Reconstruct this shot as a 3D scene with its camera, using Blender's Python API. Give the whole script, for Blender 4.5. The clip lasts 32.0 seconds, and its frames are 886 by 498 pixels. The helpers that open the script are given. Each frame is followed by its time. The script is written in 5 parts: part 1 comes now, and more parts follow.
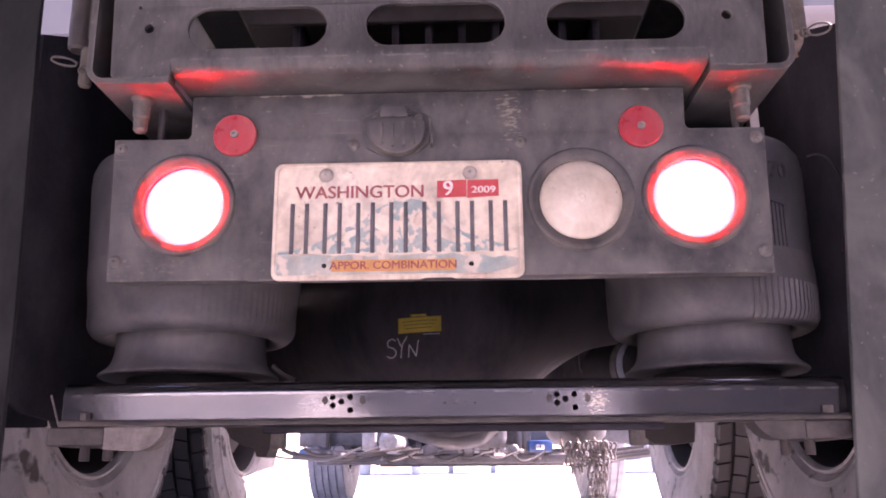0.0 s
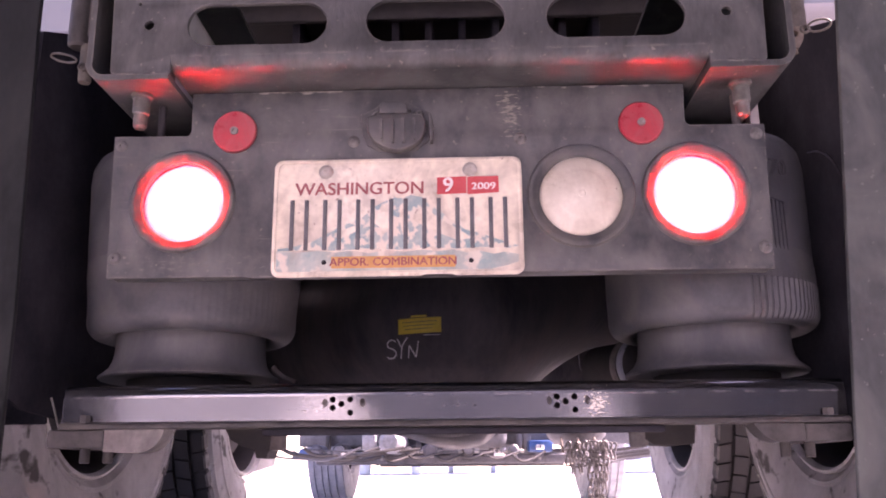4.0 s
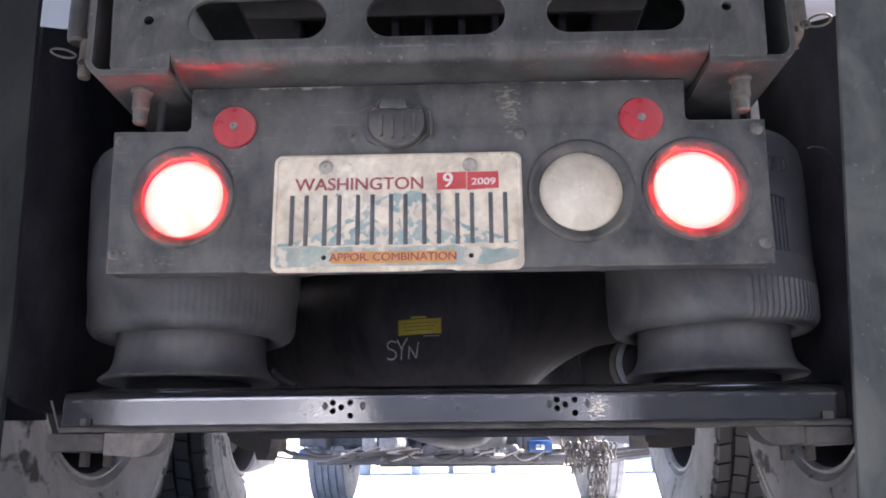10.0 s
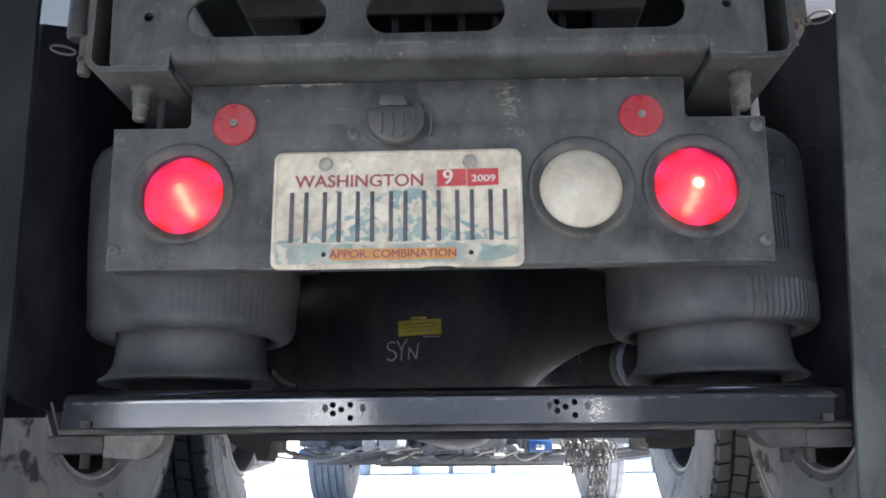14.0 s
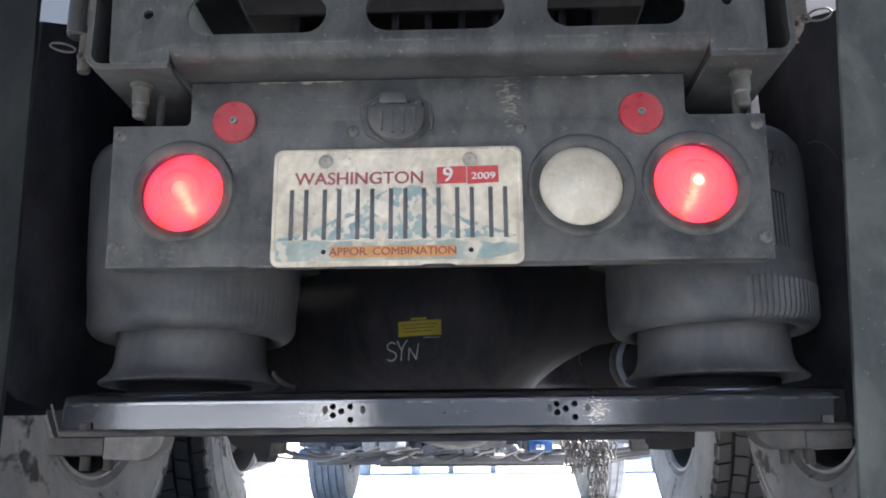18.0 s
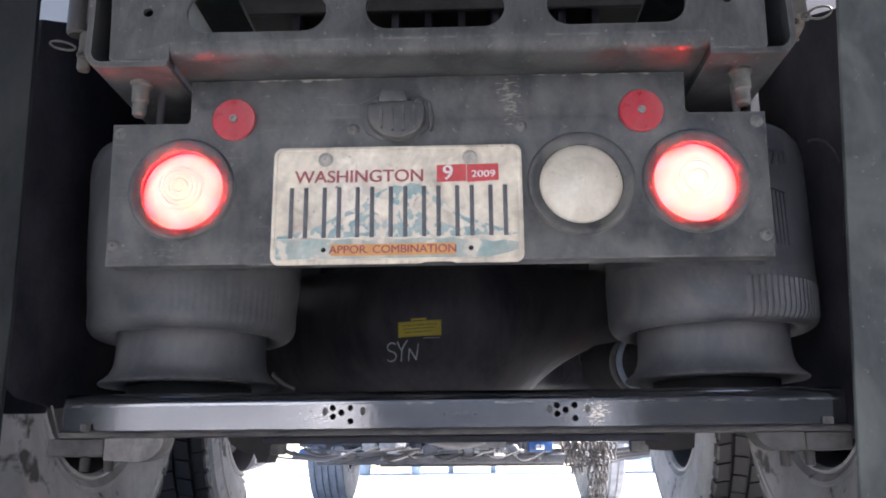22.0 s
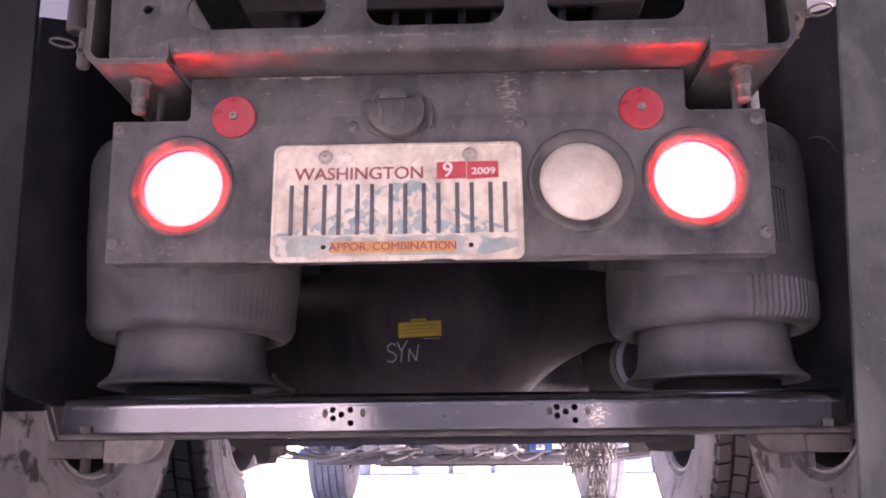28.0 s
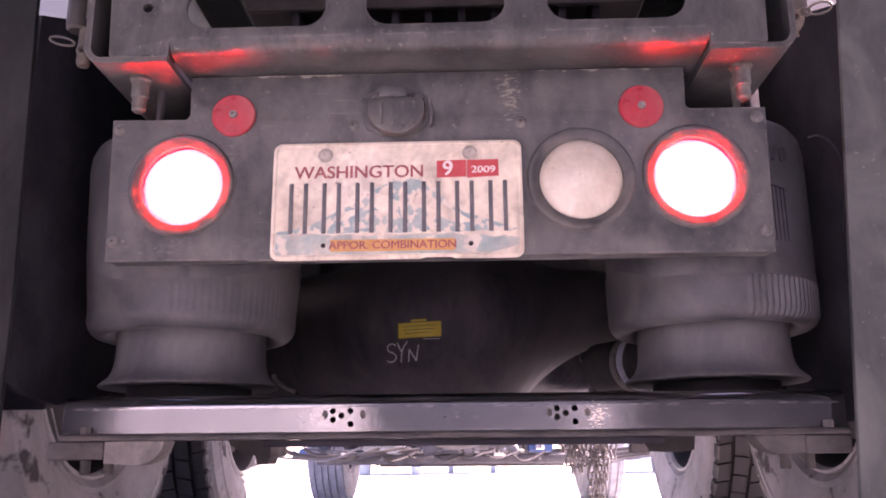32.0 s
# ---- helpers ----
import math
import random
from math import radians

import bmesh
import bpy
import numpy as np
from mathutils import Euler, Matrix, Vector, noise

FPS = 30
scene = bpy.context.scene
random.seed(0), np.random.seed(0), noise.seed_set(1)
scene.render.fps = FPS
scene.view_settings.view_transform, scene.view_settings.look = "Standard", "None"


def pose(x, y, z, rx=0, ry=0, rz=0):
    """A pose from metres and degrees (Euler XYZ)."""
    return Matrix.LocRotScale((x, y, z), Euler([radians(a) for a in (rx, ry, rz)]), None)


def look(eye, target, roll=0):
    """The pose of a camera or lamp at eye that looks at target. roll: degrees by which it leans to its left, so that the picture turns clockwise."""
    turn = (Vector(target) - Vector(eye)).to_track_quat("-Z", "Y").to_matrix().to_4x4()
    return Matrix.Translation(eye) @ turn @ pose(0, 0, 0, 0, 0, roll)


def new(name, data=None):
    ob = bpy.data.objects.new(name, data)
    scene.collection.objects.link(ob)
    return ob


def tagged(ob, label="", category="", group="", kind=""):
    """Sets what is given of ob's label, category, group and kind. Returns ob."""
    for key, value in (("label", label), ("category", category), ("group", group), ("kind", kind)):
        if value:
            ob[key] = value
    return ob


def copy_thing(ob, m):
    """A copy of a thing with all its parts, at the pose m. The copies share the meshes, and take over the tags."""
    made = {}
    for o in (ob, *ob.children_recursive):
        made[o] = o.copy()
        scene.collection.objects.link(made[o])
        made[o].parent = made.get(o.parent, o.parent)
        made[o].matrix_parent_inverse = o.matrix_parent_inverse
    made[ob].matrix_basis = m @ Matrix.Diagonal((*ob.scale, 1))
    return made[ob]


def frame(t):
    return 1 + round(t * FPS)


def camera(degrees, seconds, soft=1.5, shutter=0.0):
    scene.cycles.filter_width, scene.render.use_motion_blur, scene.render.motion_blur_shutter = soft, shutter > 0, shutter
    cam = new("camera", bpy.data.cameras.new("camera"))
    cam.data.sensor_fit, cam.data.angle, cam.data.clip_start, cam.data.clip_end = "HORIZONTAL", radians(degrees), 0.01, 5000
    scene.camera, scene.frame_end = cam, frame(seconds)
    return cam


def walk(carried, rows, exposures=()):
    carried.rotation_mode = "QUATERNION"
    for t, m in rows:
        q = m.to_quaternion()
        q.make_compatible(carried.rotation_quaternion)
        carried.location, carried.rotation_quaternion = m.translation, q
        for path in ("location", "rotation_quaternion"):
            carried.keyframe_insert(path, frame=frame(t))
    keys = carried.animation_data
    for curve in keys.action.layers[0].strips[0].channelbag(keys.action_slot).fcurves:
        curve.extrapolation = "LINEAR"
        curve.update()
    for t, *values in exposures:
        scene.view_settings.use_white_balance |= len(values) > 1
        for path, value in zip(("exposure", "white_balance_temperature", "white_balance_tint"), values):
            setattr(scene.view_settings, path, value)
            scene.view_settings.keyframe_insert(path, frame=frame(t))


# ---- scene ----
# Rear end of a highway tractor seen from low behind: the frame slowly rises on its air springs, the two tail lamps flash.
# World: y runs forward along the truck, x to its right side, z up, 0 on the ground; the light panel's face is y = 0.
cam = camera(55.2, 32.0, 1.9)
STILL = pose(0.033, -0.99, 0.25, 104.5, 0, 1.7) @ pose(0, 0, 0, 0, 0, -0.5)

# flash of the lamps: phase of one period -> light given, 0 to 1
PERIOD, PEAK = 0.6800, 0.0145
FLASH = ((0.0, 1.0), (0.14, 1.0), (0.20, 0.45), (0.27, 0.16), (0.33, 0.09), (0.39, 0.045), (0.45, 0.006), (0.51, 0.001),
         (0.56, 0.0), (0.635, 0.0), (0.66, 0.05), (0.70, 0.22), (0.74, 0.35), (0.80, 0.55), (0.86, 1.0), (1.0, 1.0))
# rise of the frame in metres over the time; the trailing arms push it back by DRIFT of that
RISE = ((0, -0.0107), (2, -0.0088), (3.5, -0.0073), (6, -0.0050), (8, -0.0034), (10, -0.0016), (12, 0.0), (14, 0.0019), (16.5, 0.0036),
        (18, 0.0048), (20, 0.0060), (22, 0.0070), (24, 0.0085), (26, 0.0094), (28, 0.0101), (30, 0.0112), (32, 0.0119))
DRIFT, ARM_TURN = -0.44, 57.0


def flash(t):
    ph = ((t - PEAK) / PERIOD) % 1.0
    for (a, u), (b, v) in zip(FLASH, FLASH[1:]):
        if a <= ph <= b:
            return u + (v - u) * (ph - a) / (b - a)
    return 1.0


# the clip's camera takes a magenta cast while the lamps burn
EXPOSURE = 2.48
CAST = [(i / 15, EXPOSURE + 0.3 * flash(i / 15) ** 0.6, 6080 + 950 * flash(i / 15), 10 + 46 * flash(i / 15) ** 0.8) for i in range(481)]
walk(cam, [(0, STILL), (32, STILL)], CAST)

# ---- light ----
world = bpy.data.worlds.new("world")
scene.world = world
world.use_nodes = True
wn = world.node_tree
sky = wn.nodes.new("ShaderNodeTexSky")
sky.sky_type, sky.sun_disc = "NISHITA", False
sky.sun_elevation, sky.sun_rotation = radians(48.2), radians(73.3)
sky.air_density, sky.dust_density = 1.0, 1.0
wn.nodes["Background"].inputs[1].default_value = 0.15
wn.links.new(sky.outputs[0], wn.nodes["Background"].inputs[0])
sun = new("sun", bpy.data.lights.new("sun", "SUN"))
sun.data.energy, sun.data.angle, sun.data.color = 4.0, radians(0.5), (1.0, 0.95, 0.88)
sun.matrix_world = look((6.0, 1.8, 7.0), (0, 0, 0))


# ---- materials ----
def material(name, c1, c2, rough=0.6, metal=0.0, scale=8.0, fine=90.0, bump=0.15, spots=None, streak=1.0, wear=None, spec=0.5, patches=None, wave=0.0, dust=None, scratch=None, worn=0.42, grain=0.7):
    """Two colours mixed by broad and fine noise, with uneven gloss and fine relief; spots: a third colour in worn flecks."""
    m = bpy.data.materials.new(name)
    m.use_nodes = True
    nt = m.node_tree
    n, l = nt.nodes, nt.links
    b = n["Principled BSDF"]
    tc = n.new("ShaderNodeTexCoord")
    mp = n.new("ShaderNodeMapping")
    mp.inputs["Scale"].default_value = (1, 1, streak)
    l.new(tc.outputs["Object"], mp.inputs[0])
    big, small = n.new("ShaderNodeTexNoise"), n.new("ShaderNodeTexNoise")
    for tex, s, d in ((big, scale, 6), (small, fine, 4)):
        tex.inputs["Scale"].default_value = s
        tex.inputs["Detail"].default_value = d
        tex.inputs["Roughness"].default_value = 0.65
        l.new(mp.outputs[0], tex.inputs["Vector"])
    ramp = n.new("ShaderNodeMapRange")
    ramp.inputs["From Min"].default_value, ramp.inputs["From Max"].default_value = 0.35, 0.68
    l.new(big.outputs["Fac"], ramp.inputs["Value"])
    add = n.new("ShaderNodeMath")
    add.operation = "MULTIPLY_ADD"
    add.inputs[1].default_value, add.inputs[2].default_value = grain, -grain / 2
    l.new(small.outputs["Fac"], add.inputs[0])
    both = n.new("ShaderNodeMath")
    both.operation, both.use_clamp = "ADD", True
    l.new(ramp.outputs[0], both.inputs[0])
    l.new(add.outputs[0], both.inputs[1])
    mix = n.new("ShaderNodeMix")
    mix.data_type = "RGBA"
    mix.inputs[6].default_value, mix.inputs[7].default_value = (*c1, 1), (*c2, 1)
    l.new(both.outputs[0], mix.inputs[0])
    colour = mix.outputs[2]
    if spots:
        fleck = n.new("ShaderNodeTexNoise")
        fleck.inputs["Scale"].default_value, fleck.inputs["Detail"].default_value = spots[1], 5
        l.new(tc.outputs["Object"], fleck.inputs["Vector"])
        cut = n.new("ShaderNodeMapRange")
        cut.inputs["From Min"].default_value, cut.inputs["From Max"].default_value = spots[2], spots[2] + 0.05
        l.new(fleck.outputs["Fac"], cut.inputs["Value"])
        mix2 = n.new("ShaderNodeMix")
        mix2.data_type = "RGBA"
        mix2.inputs[7].default_value = (*spots[0], 1)
        l.new(cut.outputs[0], mix2.inputs[0])
        l.new(colour, mix2.inputs[6])
        colour = mix2.outputs[2]
    if dust:
        # smears of dust: colour, scale, amount
        dm, dn, dr, dx = n.new("ShaderNodeMapping"), n.new("ShaderNodeTexNoise"), n.new("ShaderNodeMapRange"), n.new("ShaderNodeMix")
        dm.inputs["Scale"].default_value, dm.inputs["Location"].default_value = (1.0, 1.0, 0.55), (3.1, 0.7, 1.9)
        dn.inputs["Scale"].default_value, dn.inputs["Detail"].default_value, dn.inputs["Distortion"].default_value = dust[1], 8, 1.2
        dr.inputs["From Min"].default_value, dr.inputs["From Max"].default_value, dr.inputs["To Max"].default_value = 0.44, 0.74, dust[2]
        dx.data_type = "RGBA"
        dx.inputs[7].default_value = (*dust[0], 1)
        l.new(tc.outputs["Object"], dm.inputs[0])
        l.new(dm.outputs[0], dn.inputs["Vector"])
        l.new(dn.outputs["Fac"], dr.inputs["Value"])
        l.new(dr.outputs[0], dx.inputs[0])
        l.new(colour, dx.inputs[6])
        colour = dx.outputs[2]
    for patch in patches or ():
        # a patch of chipped paint, painted glint or shade: place, half size, colour, grain
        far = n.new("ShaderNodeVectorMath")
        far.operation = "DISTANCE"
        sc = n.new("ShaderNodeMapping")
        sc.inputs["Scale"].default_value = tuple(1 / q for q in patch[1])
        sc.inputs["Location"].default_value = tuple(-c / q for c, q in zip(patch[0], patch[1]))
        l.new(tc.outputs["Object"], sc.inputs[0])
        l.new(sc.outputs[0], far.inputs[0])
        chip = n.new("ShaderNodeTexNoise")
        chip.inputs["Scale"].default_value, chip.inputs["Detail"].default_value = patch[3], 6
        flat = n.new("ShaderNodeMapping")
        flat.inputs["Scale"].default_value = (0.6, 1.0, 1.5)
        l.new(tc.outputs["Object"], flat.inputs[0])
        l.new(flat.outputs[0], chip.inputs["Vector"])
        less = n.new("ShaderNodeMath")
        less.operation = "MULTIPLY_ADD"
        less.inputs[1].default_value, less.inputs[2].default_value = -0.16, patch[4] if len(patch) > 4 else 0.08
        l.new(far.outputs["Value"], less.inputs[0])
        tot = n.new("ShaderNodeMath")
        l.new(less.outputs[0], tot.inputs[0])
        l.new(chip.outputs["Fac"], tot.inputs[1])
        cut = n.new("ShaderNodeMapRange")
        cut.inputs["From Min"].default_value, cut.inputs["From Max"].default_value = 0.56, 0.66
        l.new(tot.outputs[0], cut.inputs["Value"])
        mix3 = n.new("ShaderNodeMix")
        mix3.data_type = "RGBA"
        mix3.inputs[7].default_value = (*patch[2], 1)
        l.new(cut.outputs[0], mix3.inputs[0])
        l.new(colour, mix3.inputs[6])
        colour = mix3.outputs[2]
    if scratch:
        # long fine scratches: colour, amount
        sm, sn, sr, sx = n.new("ShaderNodeMapping"), n.new("ShaderNodeTexNoise"), n.new("ShaderNodeMapRange"), n.new("ShaderNodeMix")
        sm.inputs["Scale"].default_value, sm.inputs["Rotation"].default_value = (13.0, 30.0, 190.0), (0, 0.03, 0)
        sn.inputs["Scale"].default_value, sn.inputs["Detail"].default_value = 1.0, 3
        sr.inputs["From Min"].default_value, sr.inputs["From Max"].default_value, sr.inputs["To Max"].default_value = 0.665, 0.73, scratch[1]
        sx.data_type = "RGBA"
        sx.inputs[7].default_value = (*scratch[0], 1)
        l.new(tc.outputs["Object"], sm.inputs[0])
        l.new(sm.outputs[0], sn.inputs["Vector"])
        l.new(sn.outputs["Fac"], sr.inputs["Value"])
        l.new(sr.outputs[0], sx.inputs[0])
        l.new(colour, sx.inputs[6])
        colour = sx.outputs[2]
    if wear:
        # paint rubbed off along the edges
        bev, geo, dot = n.new("ShaderNodeBevel"), n.new("ShaderNodeNewGeometry"), n.new("ShaderNodeVectorMath")
        bev.samples = 4
        bev.inputs["Radius"].default_value = wear[1]
        dot.operation = "DOT_PRODUCT"
        l.new(bev.outputs[0], dot.inputs[0])
        l.new(geo.outputs["True Normal"], dot.inputs[1])
        edge = n.new("ShaderNodeMapRange")
        edge.inputs["From Min"].default_value, edge.inputs["From Max"].default_value = 0.985, 0.88
        l.new(dot.outputs["Value"], edge.inputs["Value"])
        patchy = n.new("ShaderNodeMapRange")
        patchy.inputs["From Min"].default_value, patchy.inputs["From Max"].default_value = worn, worn + 0.18
        wn_ = n.new("ShaderNodeTexNoise")
        wn_.inputs["Scale"].default_value, wn_.inputs["Detail"].default_value = 45, 5
        l.new(tc.outputs["Object"], wn_.inputs["Vector"])
        l.new(wn_.outputs["Fac"], patchy.inputs["Value"])
        mul = n.new("ShaderNodeMath")
        mul.operation = "MULTIPLY"
        l.new(edge.outputs[0], mul.inputs[0])
        l.new(patchy.outputs[0], mul.inputs[1])
        mix4 = n.new("ShaderNodeMix")
        mix4.data_type = "RGBA"
        mix4.inputs[7].default_value = (*wear[0], 1)
        l.new(mul.outputs[0], mix4.inputs[0])
        l.new(colour, mix4.inputs[6])
        colour = mix4.outputs[2]
    l.new(colour, b.inputs["Base Color"])
    b.inputs["Specular IOR Level"].default_value = spec
    rr = n.new("ShaderNodeMapRange")
    rr.inputs["To Min"].default_value, rr.inputs["To Max"].default_value = max(rough - 0.12, 0.04) if rough > 0.12 else rough * 0.6, min(rough + 0.15, 1) if rough > 0.12 else rough * 1.6
    l.new(both.outputs[0], rr.inputs["Value"])
    l.new(rr.outputs[0], b.inputs["Roughness"])
    b.inputs["Metallic"].default_value = metal
    if bump:
        bp = n.new("ShaderNodeBump")
        bp.inputs["Strength"].default_value, bp.inputs["Distance"].default_value = bump, 0.002
        l.new(small.outputs["Fac"], bp.inputs["Height"])
        l.new(bp.outputs[0], b.inputs["Normal"])
        if wave:
            bp2 = n.new("ShaderNodeBump")
            bp2.inputs["Strength"].default_value, bp2.inputs["Distance"].default_value = wave, 0.01
            l.new(big.outputs["Fac"], bp2.inputs["Height"])
            l.new(bp.outputs[0], bp2.inputs["Normal"])
            l.new(bp2.outputs[0], b.inputs["Normal"])
    return m


FRAME_PAINT = material("dusty_black_frame_paint", (0.028, 0.030, 0.029), (0.076, 0.079, 0.076), 0.5, 0, 10, 160, 0.25,
                       ((0.15, 0.14, 0.115), 130, 0.655), 0.35, ((0.15, 0.14, 0.12), 0.004), wave=0.1, dust=((0.195, 0.195, 0.180), 12, 0.42), grain=1.3)
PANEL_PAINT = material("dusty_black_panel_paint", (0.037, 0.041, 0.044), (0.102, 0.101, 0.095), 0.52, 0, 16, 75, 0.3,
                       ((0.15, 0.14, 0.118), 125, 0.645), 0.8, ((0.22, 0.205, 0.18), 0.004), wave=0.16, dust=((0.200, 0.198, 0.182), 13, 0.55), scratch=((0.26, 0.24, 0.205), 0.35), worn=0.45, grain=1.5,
                       patches=(((0.090, 0, 0.215), (0.014, 0.05, 0.042), (0.23, 0.215, 0.175), 170, 0.15), ((-0.30, 0, 0.02), (0.12, 0.05, 0.02), (0.125, 0.12, 0.108), 160),
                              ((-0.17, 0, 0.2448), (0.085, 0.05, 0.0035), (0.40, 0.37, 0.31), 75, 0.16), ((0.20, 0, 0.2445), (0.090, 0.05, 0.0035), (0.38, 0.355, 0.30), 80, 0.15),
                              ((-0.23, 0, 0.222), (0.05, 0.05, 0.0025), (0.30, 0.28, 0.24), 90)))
BARE_STEEL = material("dull_zinc_steel", (0.20, 0.19, 0.17), (0.34, 0.33, 0.30), 0.5, 0.6, 60, 300, 0.25)
CHAIN_STEEL = material("worn_dark_chain_steel", (0.07, 0.062, 0.058), (0.24, 0.225, 0.21), 0.4, 0.7, 60, 300, 0.25)
ZINC = material("dirty_olive_zinc_plating", (0.075, 0.073, 0.064), (0.155, 0.15, 0.132), 0.55, 0.2, 60, 300, 0.25)
WIRE = material("tarnished_wire", (0.055, 0.050, 0.042), (0.13, 0.12, 0.10), 0.5, 0.4, 60, 300, 0.2)
HINGE_STEEL = material("grimy_hinge_steel", (0.022, 0.021, 0.020), (0.062, 0.058, 0.053), 0.6, 0, 30, 200, 0.3, dust=((0.10, 0.092, 0.078), 20, 0.4))
DIRTY_TAN = material("dirty_tan_painted_steel", (0.055, 0.049, 0.040), (0.125, 0.113, 0.092), 0.7, 0, 40, 220, 0.4)
RUSTY = material("rusty_steel", (0.10, 0.065, 0.045), (0.22, 0.19, 0.16), 0.75, 0.3, 40, 200, 0.5)
# the beam's patches are worn paint with sun glints put into the colour
BEAM_PAINT = material("glossy_black_beam_paint", (0.003, 0.004, 0.006), (0.010, 0.011, 0.013), 0.10, 0, 9, 120, 0.02,
                      ((0.05, 0.045, 0.04), 90, 0.66), 1.0, ((0.12, 0.11, 0.10), 0.003), spec=1.0, wave=0.03, dust=((0.09, 0.085, 0.08), 18, 0.22),
                      patches=(((0.020, 0, 0.026), (0.040, 0.05, 0.008), (0.055, 0.050, 0.042), 240, 0.11), ((0.300, 0, 0.022), (0.036, 0.05, 0.009), (0.050, 0.045, 0.038), 240, 0.12),
                             ((0.183, 0, 0.024), (0.011, 0.05, 0.014), (0.50, 0.44, 0.34), 260, 0.19), ((-0.15, 0, 0.024), (0.030, 0.05, 0.010), (0.10, 0.095, 0.085), 250, 0.11),
                             ((-0.30, 0, 0.028), (0.060, 0.05, 0.012), (0.045, 0.04, 0.035), 120, 0.10)))
for socket, value in (("Coat Weight", 0.8), ("Coat Roughness", 0.06), ("Coat IOR", 1.65)):
    BEAM_PAINT.node_tree.nodes["Principled BSDF"].inputs[socket].default_value = value
RUBBER = material("dusty_black_rubber", (0.047, 0.050, 0.055), (0.108, 0.111, 0.115), 0.52, 0, 10, 180, 0.2, dust=((0.23, 0.215, 0.185), 13, 0.4))
FLAP_RUBBER = material("grey_green_mud_flap_rubber", (0.032, 0.039, 0.039), (0.080, 0.090, 0.087), 0.65, 0, 5, 120, 0.2,
                       ((0.14, 0.145, 0.137), 120, 0.66), 0.4, dust=((0.16, 0.17, 0.155), 9, 0.7), grain=1.3)
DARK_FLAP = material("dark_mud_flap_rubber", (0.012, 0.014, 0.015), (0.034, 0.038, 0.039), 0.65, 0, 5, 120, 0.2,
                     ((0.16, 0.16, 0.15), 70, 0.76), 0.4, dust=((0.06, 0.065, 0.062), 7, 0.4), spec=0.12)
CAST_IRON = material("oily_black_casting", (0.040, 0.039, 0.045), (0.088, 0.082, 0.081), 0.5, 0, 11, 90, 0.35, streak=0.3, dust=((0.12, 0.102, 0.086), 9, 0.36), grain=1.2, spec=0.12)
UNDER_DARK = material("dark_undercarriage_grime", (0.018, 0.017, 0.017), (0.060, 0.055, 0.050), 0.7, 0, 12, 100, 0.4)
# first dark patch, low by the shoulder: stains with shade painted in
TYRE_DUST = material("dusty_tyre_sidewall", (0.44, 0.435, 0.43), (0.62, 0.61, 0.60), 0.85, 0, 7, 70, 0.3, ((0.11, 0.105, 0.10), 11, 0.665), dust=((0.14, 0.135, 0.13), 8, 0.28), patches=(((-0.13, 0.28, -0.20), (0.30, 0.14, 0.13), (0.10, 0.096, 0.09), 16, 0.13), ((-0.13, -0.10, -0.42), (0.30, 0.08, 0.05), (0.16, 0.155, 0.15), 30, 0.08)))
TREAD = material("dusty_black_tread_rubber", (0.012, 0.012, 0.014), (0.034, 0.033, 0.033), 0.75, 0, 12, 120, 0.3)
# steer tread: glare and haze are put into this pale colour
STEER_TREAD = material("glare_pale_tread_rubber", (0.17, 0.18, 0.20), (0.30, 0.31, 0.33), 0.85, 0, 12, 120, 0.3)
LUG_DUST = material("grimy_shoulder_rubber", (0.07, 0.068, 0.066), (0.20, 0.195, 0.19), 0.8, 0, 14, 90, 0.3)
RIM_STEEL = material("grimy_painted_wheel_steel", (0.17, 0.175, 0.18), (0.42, 0.43, 0.45), 0.5, 0.2, 14, 90, 0.2)
RIM_LIP = material("worn_white_rim_lip", (0.45, 0.44, 0.42), (0.65, 0.64, 0.62), 0.45, 0.2, 20, 120, 0.1)
ALUMINIUM = material("scuffed_polished_aluminium", (0.55, 0.55, 0.55), (0.75, 0.75, 0.75), 0.3, 0.9, 20, 150, 0.05)
RED_REFLEX = material("red_reflector_plastic", (0.36, 0.016, 0.030), (0.50, 0.036, 0.050), 0.35, 0, 30, 500, 0.3, dust=((0.30, 0.16, 0.14), 30, 0.45))
CLEAR_LENS = material("cloudy_white_lens", (0.52, 0.47, 0.37), (0.74, 0.69, 0.57), 0.35, 0, 14, 200, 0.1, ((0.26, 0.20, 0.13), 75, 0.69), dust=((0.46, 0.40, 0.30), 30, 0.5))
DARK_PLASTIC = material("dark_grey_cover_plastic", (0.034, 0.036, 0.038), (0.082, 0.083, 0.080), 0.5, 0, 18, 180, 0.15, wear=((0.20, 0.19, 0.17), 0.003), dust=((0.22, 0.205, 0.17), 18, 0.5))
PISTON_PLASTIC = material("dusty_piston_plastic", (0.074, 0.077, 0.083), (0.165, 0.165, 0.165), 0.68, 0, 12, 150, 0.2, streak=0.4, wear=((0.20, 0.19, 0.17), 0.004), dust=((0.20, 0.19, 0.165), 10, 0.45))
BLUE_PAINT = material("blue_plastic", (0.018, 0.055, 0.16), (0.035, 0.10, 0.25), 0.4, 0, 10, 100, 0.1)
CAB_PAINT = material("pale_silver_cab_paint", (0.22, 0.235, 0.26), (0.30, 0.32, 0.345), 0.35, 0, 3, 60, 0.03)
CONCRETE = material("pale_worn_concrete", (0.52, 0.50, 0.47), (0.64, 0.62, 0.59), 0.85, 0, 0.7, 25, 0.3, ((0.20, 0.19, 0.18), 2.0, 0.66))
FAR_WALL = material("pale_painted_far_wall", (0.55, 0.55, 0.56), (0.68, 0.68, 0.68), 0.8, 0, 0.4, 6, 0.05)
